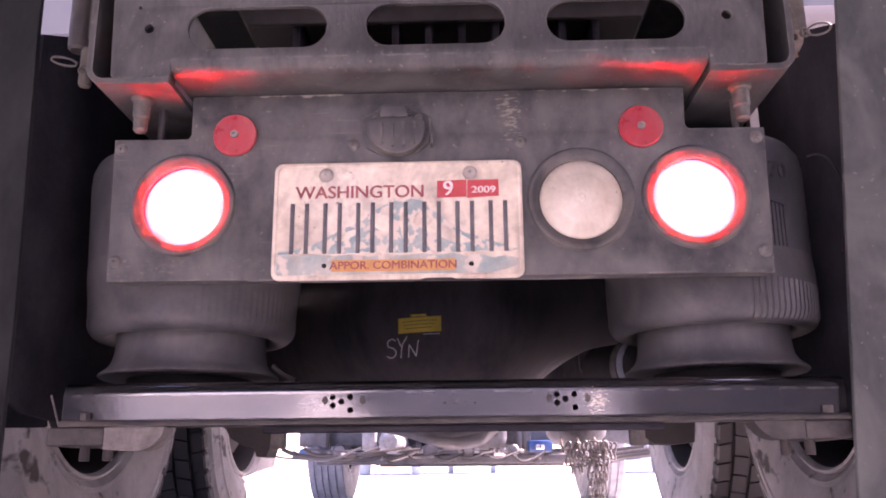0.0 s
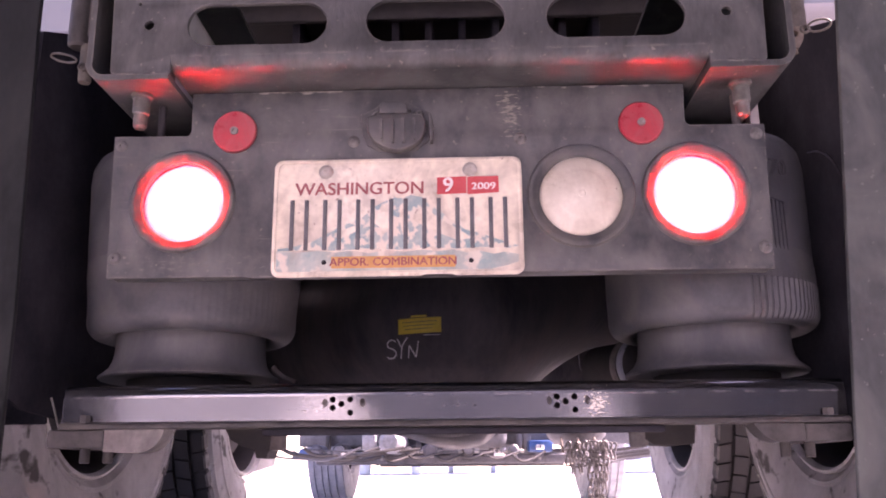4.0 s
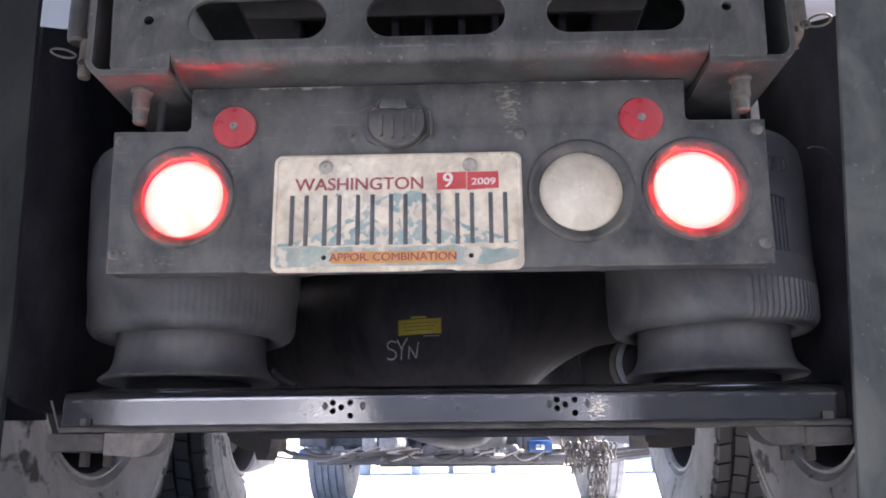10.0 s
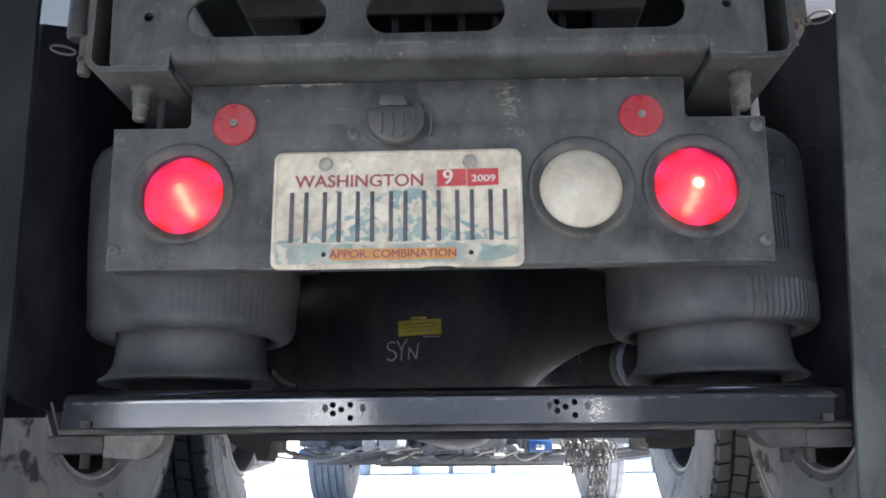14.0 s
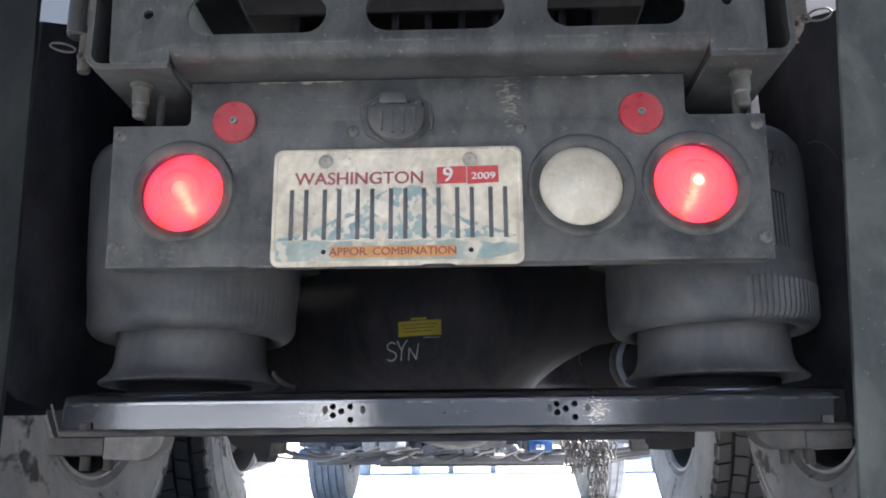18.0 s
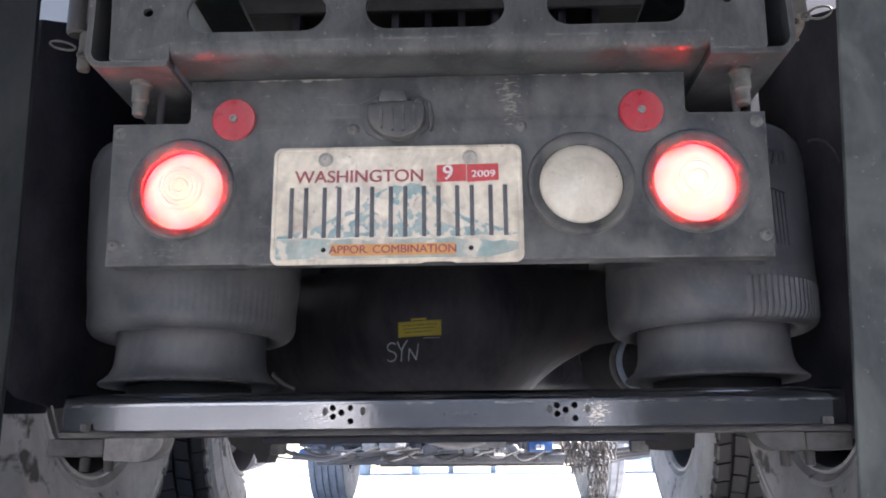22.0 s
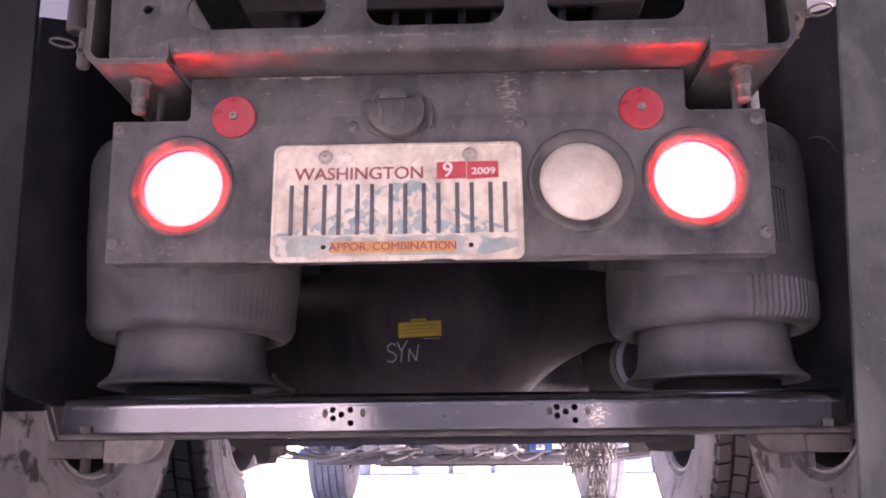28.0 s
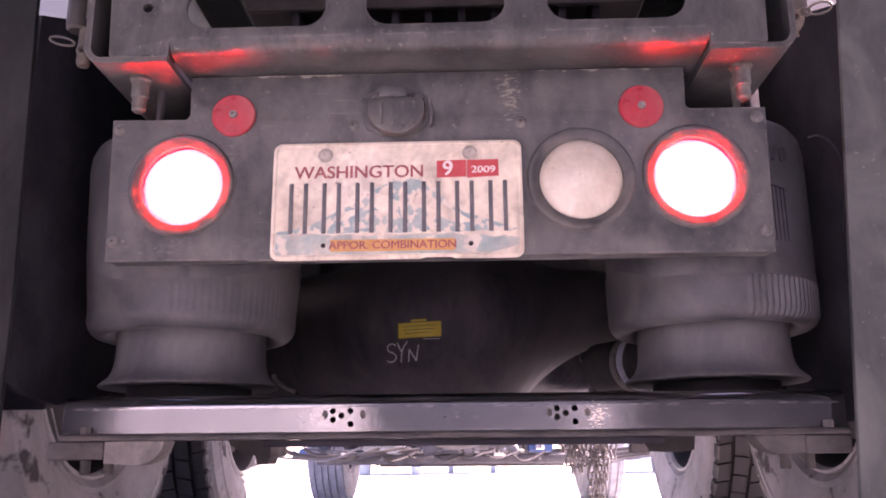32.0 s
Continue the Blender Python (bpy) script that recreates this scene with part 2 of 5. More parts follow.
REFLECTOR_WHITE = material("white_reflector_slope", (0.76, 0.75, 0.73), (0.84, 0.83, 0.81), 0.6, 0, 0.3, 5, 0.05)
FAR_BLUE = material("pale_blue_far_paint_and_haze", (0.50, 0.56, 0.64), (0.60, 0.66, 0.72), 0.6, 0, 0.6, 6, 0.05)
REFLECTION_DARK = material("dark_reflection_wall", (0.030, 0.034, 0.042), (0.055, 0.060, 0.072), 0.7, 0, 0.3, 5, 0.05)
REFLECTION_GREY = material("blue_grey_reflection_wall", (0.135, 0.15, 0.175), (0.20, 0.215, 0.245), 0.7, 0, 0.3, 5, 0.05)
FENDER_BLACK = material("black_fender_plastic", (0.023, 0.023, 0.029), (0.052, 0.052, 0.061), 0.85, 0, 8, 120, 0.04, spec=0.04)
BLOCK_GREY = material("pale_grey_wall_panels", (0.070, 0.069, 0.067), (0.092, 0.090, 0.088), 0.7, 0, 0.2, 6, 0.05)
LIT_WEB = material("pale_lit_web", (0.42, 0.43, 0.44), (0.60, 0.61, 0.61), 0.7, 0, 8, 90, 0.1)
BAY_FLOOR = material("stained_grey_floor", (0.32, 0.32, 0.32), (0.44, 0.44, 0.43), 0.7, 0, 2, 30, 0.2, ((0.14, 0.14, 0.14), 3.0, 0.62))
BAY_PAINT = material("scuffed_grey_wall_paint", (0.050, 0.051, 0.054), (0.080, 0.080, 0.083), 0.7, 0, 0.8, 20, 0.1)
UNDER_DUSTY = material("pale_dusty_undercarriage", (0.045, 0.045, 0.048), (0.14, 0.14, 0.148), 0.7, 0, 10, 90, 0.4)
SCREW_STEEL = material("dusty_grey_screw", (0.30, 0.28, 0.235), (0.46, 0.43, 0.37), 0.6, 0.0, 90, 300, 0.2)
ARM_PALE = material("pale_dusty_arm_casting", (0.12, 0.112, 0.104), (0.30, 0.285, 0.265), 0.75, 0, 25, 160, 0.4, dust=((0.05, 0.047, 0.044), 30, 0.5))
BEAM_EDGE = material("dusty_scraped_beam_edge", (0.028, 0.026, 0.025), (0.105, 0.097, 0.086), 0.55, 0, 22, 160, 0.3, streak=1.0)
ARM_DUST = material("dusty_arm_casting", (0.030, 0.029, 0.028), (0.105, 0.099, 0.092), 0.7, 0, 20, 140, 0.4)
BAND_STEEL = material("bright_bluish_band_steel", (0.42, 0.46, 0.52), (0.58, 0.62, 0.68), 0.35, 0.5, 30, 200, 0.1)
PANEL_SCREW = material("dirty_painted_screw", (0.08, 0.078, 0.072), (0.19, 0.185, 0.168), 0.6, 0.1, 90, 300, 0.2)
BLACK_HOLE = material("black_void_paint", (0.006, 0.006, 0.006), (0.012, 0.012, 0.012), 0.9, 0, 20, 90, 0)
PLATE_WHITE = material("faded_white_plate_paint", (0.60, 0.54, 0.42), (0.90, 0.82, 0.655), 0.32, 0, 14, 110, 0.08, ((0.22, 0.16, 0.11), 75, 0.68), dust=((0.26, 0.22, 0.17), 24, 0.6))
PLATE_BLUE = material("faded_blue_plate_print", (0.20, 0.33, 0.33), (0.46, 0.51, 0.45), 0.5, 0, 30, 200, 0.05, ((0.68, 0.62, 0.50), 85, 0.49))
PLATE_LAKE = material("faded_teal_plate_print", (0.25, 0.37, 0.35), (0.56, 0.56, 0.47), 0.5, 0, 22, 160, 0.05, ((0.66, 0.61, 0.50), 38, 0.55), dust=((0.24, 0.21, 0.17), 30, 0.5))
PLATE_RED = material("faded_red_plate_print", (0.24, 0.045, 0.045), (0.38, 0.11, 0.10), 0.5, 0, 60, 300, 0.05)
STICKER_RED = material("red_validation_sticker", (0.50, 0.045, 0.045), (0.58, 0.08, 0.08), 0.45, 0, 40, 300, 0.05)
STICKER_GOLD = material("gold_sticker", (0.55, 0.26, 0.07), (0.66, 0.36, 0.13), 0.5, 0, 40, 300, 0.05)
INK = material("worn_dark_blue_ink", (0.070, 0.073, 0.078), (0.14, 0.14, 0.143), 0.5, 0, 40, 250, 0.05)
STICKER_WHITE = material("white_sticker_print", (0.70, 0.66, 0.62), (0.8, 0.77, 0.74), 0.5, 0, 40, 300, 0.0)
LABEL_YELLOW = material("yellow_warning_label", (0.74, 0.58, 0.05), (0.88, 0.72, 0.12), 0.5, 0, 30, 260, 0.05)
PAINT_MARK = material("white_paint_marker", (0.45, 0.45, 0.44), (0.65, 0.65, 0.63), 0.6, 0, 80, 300, 0.1)


def lens_material():
    """Red plastic lens: clear, cloudy and glossy at once."""
    m = bpy.data.materials.new("red_lamp_lens")
    m.use_nodes = True
    n, l = m.node_tree.nodes, m.node_tree.links
    n.remove(n["Principled BSDF"])
    clear, cloud, gloss = n.new("ShaderNodeBsdfTransparent"), n.new("ShaderNodeBsdfTranslucent"), n.new("ShaderNodeBsdfGlossy")
    clear.inputs[0].default_value = (0.95, 0.20, 0.20, 1)
    cloud.inputs[0].default_value = (0.95, 0.20, 0.20, 1)
    gloss.inputs["Roughness"].default_value = 0.08
    a, b, f = n.new("ShaderNodeMixShader"), n.new("ShaderNodeMixShader"), n.new("ShaderNodeFresnel")
    a.inputs[0].default_value = 0.97
    f.inputs["IOR"].default_value = 1.2
    l.new(clear.outputs[0], a.inputs[1])
    l.new(cloud.outputs[0], a.inputs[2])
    l.new(f.outputs[0], b.inputs[0])
    l.new(a.outputs[0], b.inputs[1])
    l.new(gloss.outputs[0], b.inputs[2])
    l.new(b.outputs[0], n["Material Output"].inputs[0])
    return m


def glow(name, colour, strength):
    """A surface of the lamp that gives off light."""
    m = bpy.data.materials.new(name)
    m.use_nodes = True
    n, l = m.node_tree.nodes, m.node_tree.links
    n.remove(n["Principled BSDF"])
    em = n.new("ShaderNodeEmission")
    em.inputs["Color"].default_value, em.inputs["Strength"].default_value = (*colour, 1), strength
    l.new(em.outputs[0], n["Material Output"].inputs[0])
    return m


LENS_RED = lens_material()
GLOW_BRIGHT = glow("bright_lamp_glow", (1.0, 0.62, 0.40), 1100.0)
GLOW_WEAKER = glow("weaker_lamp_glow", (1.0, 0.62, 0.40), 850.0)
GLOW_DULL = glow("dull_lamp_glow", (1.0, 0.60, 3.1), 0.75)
GLOW_FILAMENT = glow("filament_glow", (1.0, 0.88, 0.46), 7.5)


# ---- building helpers ----
ORIGIN = {}


def thing(name, base, label, category, group="", kind=""):
    ob = new(name)
    ob.location = base
    ORIGIN[ob.name] = Vector(base)
    return tagged(ob, label, category, group, kind)


def part(name, bm, mat, parent, label="", base=None, smooth=True, kind=""):
    """Links a bmesh, whose vertices are in the world's space, as one mesh under a thing or a part."""
    me = bpy.data.meshes.new(name)
    if isinstance(bm, bpy.types.Mesh):
        me = bm
        me.name = name
    else:
        bm.to_mesh(me)
        bm.free()
    o = Vector(base) if base is not None else ORIGIN[parent.name]
    me.transform(Matrix.Translation(-o))
    me.materials.clear()
    me.materials.append(mat)
    if smooth:
        me.shade_smooth()
        me.set_sharp_from_angle(angle=radians(38))
    ob = new(name, me)
    ob.parent = parent
    ob.location = o - ORIGIN[parent.name]
    ORIGIN[ob.name] = o
    return tagged(ob, label, kind=kind)


def single(name, bm, mat, base, label, category, group="", kind="", smooth=True):
    """A thing that is one mesh."""
    me = bpy.data.meshes.new(name)
    if isinstance(bm, bpy.types.Mesh):
        me = bm
        me.name = name
    else:
        bm.to_mesh(me)
        bm.free()
    me.transform(Matrix.Translation(-Vector(base)))
    me.materials.clear()
    me.materials.append(mat)
    if smooth:
        me.shade_smooth()
        me.set_sharp_from_angle(angle=radians(38))
    ob = new(name, me)
    ob.location = base
    ORIGIN[ob.name] = Vector(base)
    return tagged(ob, label, category, group, kind)


def box(x0, x1, y0, y1, z0, z1, bevel=0.002, seg=2, bm=None):
    own = bmesh.new()
    bmesh.ops.create_cube(own, size=1)
    for v in own.verts:
        v.co = Vector(((x0 + x1) / 2 + v.co.x * (x1 - x0), (y0 + y1) / 2 + v.co.y * (y1 - y0), (z0 + z1) / 2 + v.co.z * (z1 - z0)))
    if bevel:
        bmesh.ops.bevel(own, geom=own.edges[:], offset=bevel, segments=seg, affect="EDGES", profile=0.5)
    return own if bm is None else join(bm, own)


def join(bm, other):
    me = bpy.data.meshes.new("tmp")
    other.to_mesh(me)
    other.free()
    bm.from_mesh(me)
    bpy.data.meshes.remove(me)
    return bm


def lathe(profile, m=None, seg=48, bm=None, wobble=None):
    """Revolves (r, z) pairs round z, then moves them by m. A closed end where r is 0."""
    own = bmesh.new()
    rings = []
    for r, z in profile:
        if r < 1e-6:
            rings.append([own.verts.new((0, 0, z))])
        else:
            ring = []
            for i in range(seg):
                a = 2 * math.pi * i / seg
                k = r + (wobble(a, z) if wobble else 0)
                ring.append(own.verts.new((k * math.cos(a), k * math.sin(a), z)))
            rings.append(ring)
    for a, b in zip(rings, rings[1:]):
        for i in range(seg):
            j = (i + 1) % seg
            q = [a[i % len(a)], a[j % len(a)], b[j % len(b)], b[i % len(b)]]
            q = [v for k, v in enumerate(q) if v not in q[:k]]
            if len(q) > 2:
                own.faces.new(q)
    bmesh.ops.recalc_face_normals(own, faces=own.faces[:])
    if m is not None:
        own.transform(m)
    return own if bm is None else join(bm, own)


def rod(a, b, r, seg=20, bevel=0.0, bm=None):
    """A cylinder from a to b."""
    a, b = Vector(a), Vector(b)
    d = (b - a)
    h, c = d.length, min(bevel, r * 0.4)
    m = Matrix.Translation(a) @ d.to_track_quat("Z", "Y").to_matrix().to_4x4()
    pr = [(0, 0), (r - c, 0), (r, c), (r, h - c), (r - c, h), (0, h)] if c else [(0, 0), (r, 0), (r, h), (0, h)]
    return lathe(pr, m, seg, bm)


def tube(points, r, seg=10, closed=False, bm=None):
    """A round hose through the points."""
    own = bmesh.new()
    pts = [Vector(p) for p in points]
    n = len(pts)
    rings, up = [], Vector((0.31, 0.17, 0.93)).normalized()
    for i, p in enumerate(pts):
        d = (pts[(i + 1) % n] - pts[i - 1]) if closed or 0 < i < n - 1 else (pts[1] - pts[0] if i == 0 else pts[-1] - pts[-2])
        d.normalize()
        side = d.cross(up).normalized()
        top = side.cross(d).normalized()
        rings.append([own.verts.new(p + r * (math.cos(2 * math.pi * k / seg) * side + math.sin(2 * math.pi * k / seg) * top)) for k in range(seg)])
    for i in range(n if closed else n - 1):
        a, b = rings[i], rings[(i + 1) % n]
        for k in range(seg):
            own.faces.new((a[k], a[(k + 1) % seg], b[(k + 1) % seg], b[k]))
    if not closed:
        own.faces.new(rings[0])
        own.faces.new(rings[-1])
    bmesh.ops.recalc_face_normals(own, faces=own.faces[:])
    return own if bm is None else join(bm, own)


def bent(points, steps=8):
    """A smooth curve (Catmull-Rom) through the points."""
    p = [Vector(q) for q in points]
    p = [2 * p[0] - p[1]] + p + [2 * p[-1] - p[-2]]
    out = []
    for i in range(1, len(p) - 2):
        for s in range(steps):
            t = s / steps
            out.append(0.5 * (2 * p[i] + (p[i + 1] - p[i - 1]) * t + (2 * p[i - 1] - 5 * p[i] + 4 * p[i + 1] - p[i + 2]) * t * t
                              + (3 * p[i] - p[i - 1] - 3 * p[i + 1] + p[i + 2]) * t ** 3))
    return out + [p[-2]]


FACING = pose(0, 0, 0, 90, 0, 0)  # the drawing plane stood up: drawn x, y become x, z; its front looks along -y


def mesh_of(curve):
    ob = bpy.data.objects.new("tmp", curve)
    scene.collection.objects.link(ob)
    me = bpy.data.meshes.new_from_object(ob.evaluated_get(bpy.context.evaluated_depsgraph_get()))
    bpy.data.objects.remove(ob)
    bpy.data.curves.remove(curve)
    return me


def sheet(outlines, y, depth, bevel=0.001, m=None):
    """A plate cut from outlines (the first is the rim, the rest are holes) given in x, z; its front lies at y, its back depth behind."""
    cu = bpy.data.curves.new("tmp", "CURVE")
    cu.dimensions, cu.fill_mode = "2D", "BOTH"
    cu.extrude, cu.bevel_depth, cu.bevel_resolution, cu.offset = max(depth / 2 - bevel, 0), bevel, 1, -bevel
    for o in outlines:
        sp = cu.splines.new("POLY")
        sp.points.add(len(o) - 1)
        for q, (u, v) in zip(sp.points, o):
            q.co = (u, v, 0, 1)
        sp.use_cyclic_u = True
    me = mesh_of(cu)
    me.transform(Matrix.Translation((0, y + depth / 2, 0)) @ FACING if m is None else m)
    bm = bmesh.new()
    bm.from_mesh(me)
    bmesh.ops.remove_doubles(bm, verts=bm.verts[:], dist=1e-5)
    bm.to_mesh(me)
    bm.free()
    return me


def letters(text, size, m, depth=0.0004, heavy=0.0, width=1.0):
    cu = bpy.data.curves.new("tmp", "FONT")
    cu.body, cu.size, cu.extrude = text, size, depth
    cu.align_x, cu.align_y = "CENTER", "CENTER"
    me = mesh_of(cu)
    bm = bmesh.new()
    for k in (-1, 0, 1):  # a heavy face: three strikes side by side
        one = me.copy()
        one.transform(m @ pose(k * heavy, 0.4 * k * heavy, 0.00003 * k) @ Matrix.Diagonal((width, 1, 1, 1)))
        bm.from_mesh(one)
    return bm


def circle(x, z, r, seg=40):
    return [(x + r * math.cos(2 * math.pi * i / seg), z + r * math.sin(2 * math.pi * i / seg)) for i in range(seg)]


def rounded(x0, x1, z0, z1, r, seg=8):
    out = []
    for cx, cz, a0 in ((x1 - r, z1 - r, 0), (x0 + r, z1 - r, 90), (x0 + r, z0 + r, 180), (x1 - r, z0 + r, 270)):
        out += [(cx + r * math.cos(radians(a0 + 90 * i / seg)), cz + r * math.sin(radians(a0 + 90 * i / seg))) for i in range(seg + 1)]
    return out


def along_x(profile, x0, x1, bevel=0.0):
    """A bar with the closed (y, z) profile, from x0 to x1."""
    own = bmesh.new()
    a, b = [own.verts.new((x0, y, z)) for y, z in profile], [own.verts.new((x1, y, z)) for y, z in profile]
    for i in range(len(profile)):
        j = (i + 1) % len(profile)
        own.faces.new((a[i], a[j], b[j], b[i]))
    own.faces.new(a)
    own.faces.new(b)
    bmesh.ops.recalc_face_normals(own, faces=own.faces[:])
    return own


def along_y(profile, y0, y1):
    """A bar with the closed (x, z) profile, from y0 to y1."""
    own = bmesh.new()
    a, b = [own.verts.new((x, y0, z)) for x, z in profile], [own.verts.new((x, y1, z)) for x, z in profile]
    for i in range(len(profile)):
        j = (i + 1) % len(profile)
        own.faces.new((a[i], a[j], b[j], b[i]))
    own.faces.new(a)
    own.faces.new(b)
    bmesh.ops.recalc_face_normals(own, faces=own.faces[:])
    return own


RAISED = []    # things that go up with the frame
TILTED = []    # things that turn about the rear axle
HALFWAY = []   # (object, share of the frame's rise)
BULBS = []
AXLE_Y, AXLE_Z = 0.75, 0.505


# ---- ground and distance ----
def ground():
    bm = bmesh.new()
    bmesh.ops.create_grid(bm, x_segments=1, y_segments=1, size=1500)
    single("ground", bm, CONCRETE, (0, 0, 0), "pale worn concrete yard in sunlight", "ground", kind="structure")


ground()


# ---- an unseen bay, added round the truck's tail to shape its light ----
BACK_Y, FRONT_Y, ROOF_Y, WEST, EAST, HIGH = -4.0, -0.3, -0.3, -2.07, 1.85, 4.6


def bay():
    single("unseen_wall_west", box(WEST - 0.2, WEST, BACK_Y, ROOF_Y, 0, HIGH, 0), BAY_PAINT, (WEST, 0, 0), "unseen dark grey wall added to shape the light", "wall", kind="structure")
    single("unseen_wall_east", box(EAST, EAST + 0.2, BACK_Y, FRONT_Y, 0, HIGH, 0), BAY_PAINT, (EAST, 0, 0), "unseen dark grey wall added to shape the light", "wall", kind="structure")
    single("ceiling", box(WEST - 0.2, EAST + 0.2, BACK_Y, ROOF_Y, HIGH, HIGH + 0.2, 0), BAY_PAINT, (0, 0, HIGH), "unseen dark grey ceiling added to shape the light", "ceiling", kind="structure")
    single("unseen_floor", box(WEST, EAST, BACK_Y, 0.25, 0.0, 0.006, 0), BAY_FLOOR, (0, BACK_Y, 0), "unseen dark stained floor added to lower the bounce light", "floor", kind="structure")
    single("unseen_wall_south", box(WEST, EAST, BACK_Y, BACK_Y + 0.2, 2.6, HIGH - 0.002, 0), BAY_PAINT, (0, BACK_Y, 2.6), "unseen dark grey wall added above the rear opening", "wall", kind="structure")


bay()


# ---- the frame ----
def frame_rail(s):
    w = thing("frame_rail", (s * 0.425, 0, 0.708), "dusty black steel channel frame rail of a truck", "frame rail", "frame rails")
    # C profile, open to the inside, round bend at the foot
    out, th, foot, top, lip = 0.426, 0.0075, 0.7135, 0.972, 0.324
    pts = [(out, top)]
    pts += [(out - 0.022 + 0.022 * math.cos(radians(a)), foot + 0.022 - 0.022 * math.sin(radians(a))) for a in range(0, 91, 10)]
    pts += [(lip, foot), (lip, foot + th)]
    pts += [(out - 0.022 + (0.022 - th) * math.cos(radians(a)), foot + 0.022 - (0.022 - th) * math.sin(radians(a))) for a in range(90, -1, -10)]
    # upper bend and flange
    pts = pts[1:]
    pts += [(out - 0.022 + (0.022 - th) * math.cos(radians(a)), top - 0.022 + (0.022 - th) * math.sin(radians(a))) for a in range(0, 91, 10)]
    pts += [(lip, top - th), (lip, top)]
    pts += [(out - 0.022 + 0.022 * math.cos(radians(a)), top - 0.022 + 0.022 * math.sin(radians(a))) for a in range(90, -1, -10)]
    part("channel", along_y([(s * x, z) for x, z in pts], -0.068, 4.4), FRAME_PAINT, w)
    # left rail: an added pale plate imitates the light on the web's inner face
    if s < 0:
        part("lit_web_plate", along_y([(-0.3955, 0.9635), (-0.3940, 0.9635), (-0.4150, 0.738), (-0.4165, 0.738)], 0.14, 1.1), LIT_WEB, w, "pale plate standing for light on the rail's inner web")
    # bolt that hangs from the foot of the rail
    bx, by = s * 0.372, -0.022
    b = lathe([(0, 0), (0.0135, 0), (0.0135, -0.004), (0.0105, -0.006), (0.0105, -0.026), (0.0085, -0.028), (0.0085, -0.042), (0.006, -0.045), (0, -0.045)],
              Matrix.Translation((bx, by, foot)), 20)
    part("hanging_bolt", b, ZINC, w, "dull zinc-plated bolt")
    b = rod((bx + s * -0.006 + 0.008, by + 0.035, foot), (bx - s * 0.006 + 0.008, by + 0.035, foot - (0.055 if s < 0 else 0.070)), 0.0050, 12, 0.001)
    part("stud", b, CAST_IRON if s < 0 else ZINC, w, "dull stud")
    RAISED.append(w)
    # hinge barrel with its pin and ring clip on the outside of the rail
    h = thing("hinge_bracket", (s * 0.452, -0.03, 0.77), "dusty steel hinge barrel with a ring-clipped pin, beside the rail", "hinge", "hinges")
    if s < 0:
        part("barrel", lathe([(0, 0), (0.0105, 0), (0.0135, 0.003), (0.0140, 0.010), (0.0140, 0.155), (0, 0.155)], Matrix.Translation((-0.4562, -0.03, 0.777)), 24), HINGE_STEEL, h)
        part("ear", box(-0.4440, -0.4260, -0.038, -0.022, 0.790, 0.925, 0.002), HINGE_STEEL, h)
        part("pin", lathe([(0, 0), (0.0065, 0), (0.0080, 0.003), (0.0080, 0.051), (0, 0.051)], Matrix.Translation((-0.4445, -0.03, 0.7285)), 16), DIRTY_TAN, h, "dirty tan hinge pin")
    else:
        part("bracket_plate", sheet([rounded(0.4255, 0.4580, 0.7800, 0.930, 0.004)], -0.034, 0.012, 0.002), DIRTY_TAN, h, "pale dirty bracket plate")
        part("lug", sheet([[(0.4300, 0.7795), (0.4300, 0.7560), (0.4350, 0.7495), (0.4420, 0.7500), (0.4480, 0.7600), (0.4510, 0.7720), (0.4500, 0.7795)], circle(0.4385, 0.7690, 0.0042, 14)], -0.040, 0.008, 0.0012), RUSTY, h, "rusty drilled lug")
        part("tail_pin", rod((0.4385, -0.036, 0.7500), (0.4400, -0.036, 0.7440), 0.0022, 8), RUSTY, h)
    cx, cz, r, q = (-0.4660, 0.7560, 0.0185, 0.0052) if s < 0 else (0.4668, 0.7768, 0.0128, 0.0078)
    ring = [(cx + r * math.cos(g), -0.045 - 0.004 * math.cos(g), cz + q * math.sin(g) + (-0.0062 if s < 0 else 0.001) * math.cos(g)) for g in [2 * math.pi * i / 28 for i in range(28)]]
    part("ring_clip", tube(ring, 0.0015, 8, True), WIRE, h, "tarnished wire ring clip")
    ex, ez = (-0.4430, 0.7455) if s < 0 else (0.4510, 0.7745)
    part("clip_eye", tube([(ex + 0.0050 * math.cos(2 * math.pi * i / 16), -0.041, ez + 0.0050 * math.sin(2 * math.pi * i / 16)) for i in range(16)], 0.0018, 8, True), WIRE, h)
    RAISED.append(h)


for side in (-1, 1):
    frame_rail(side)


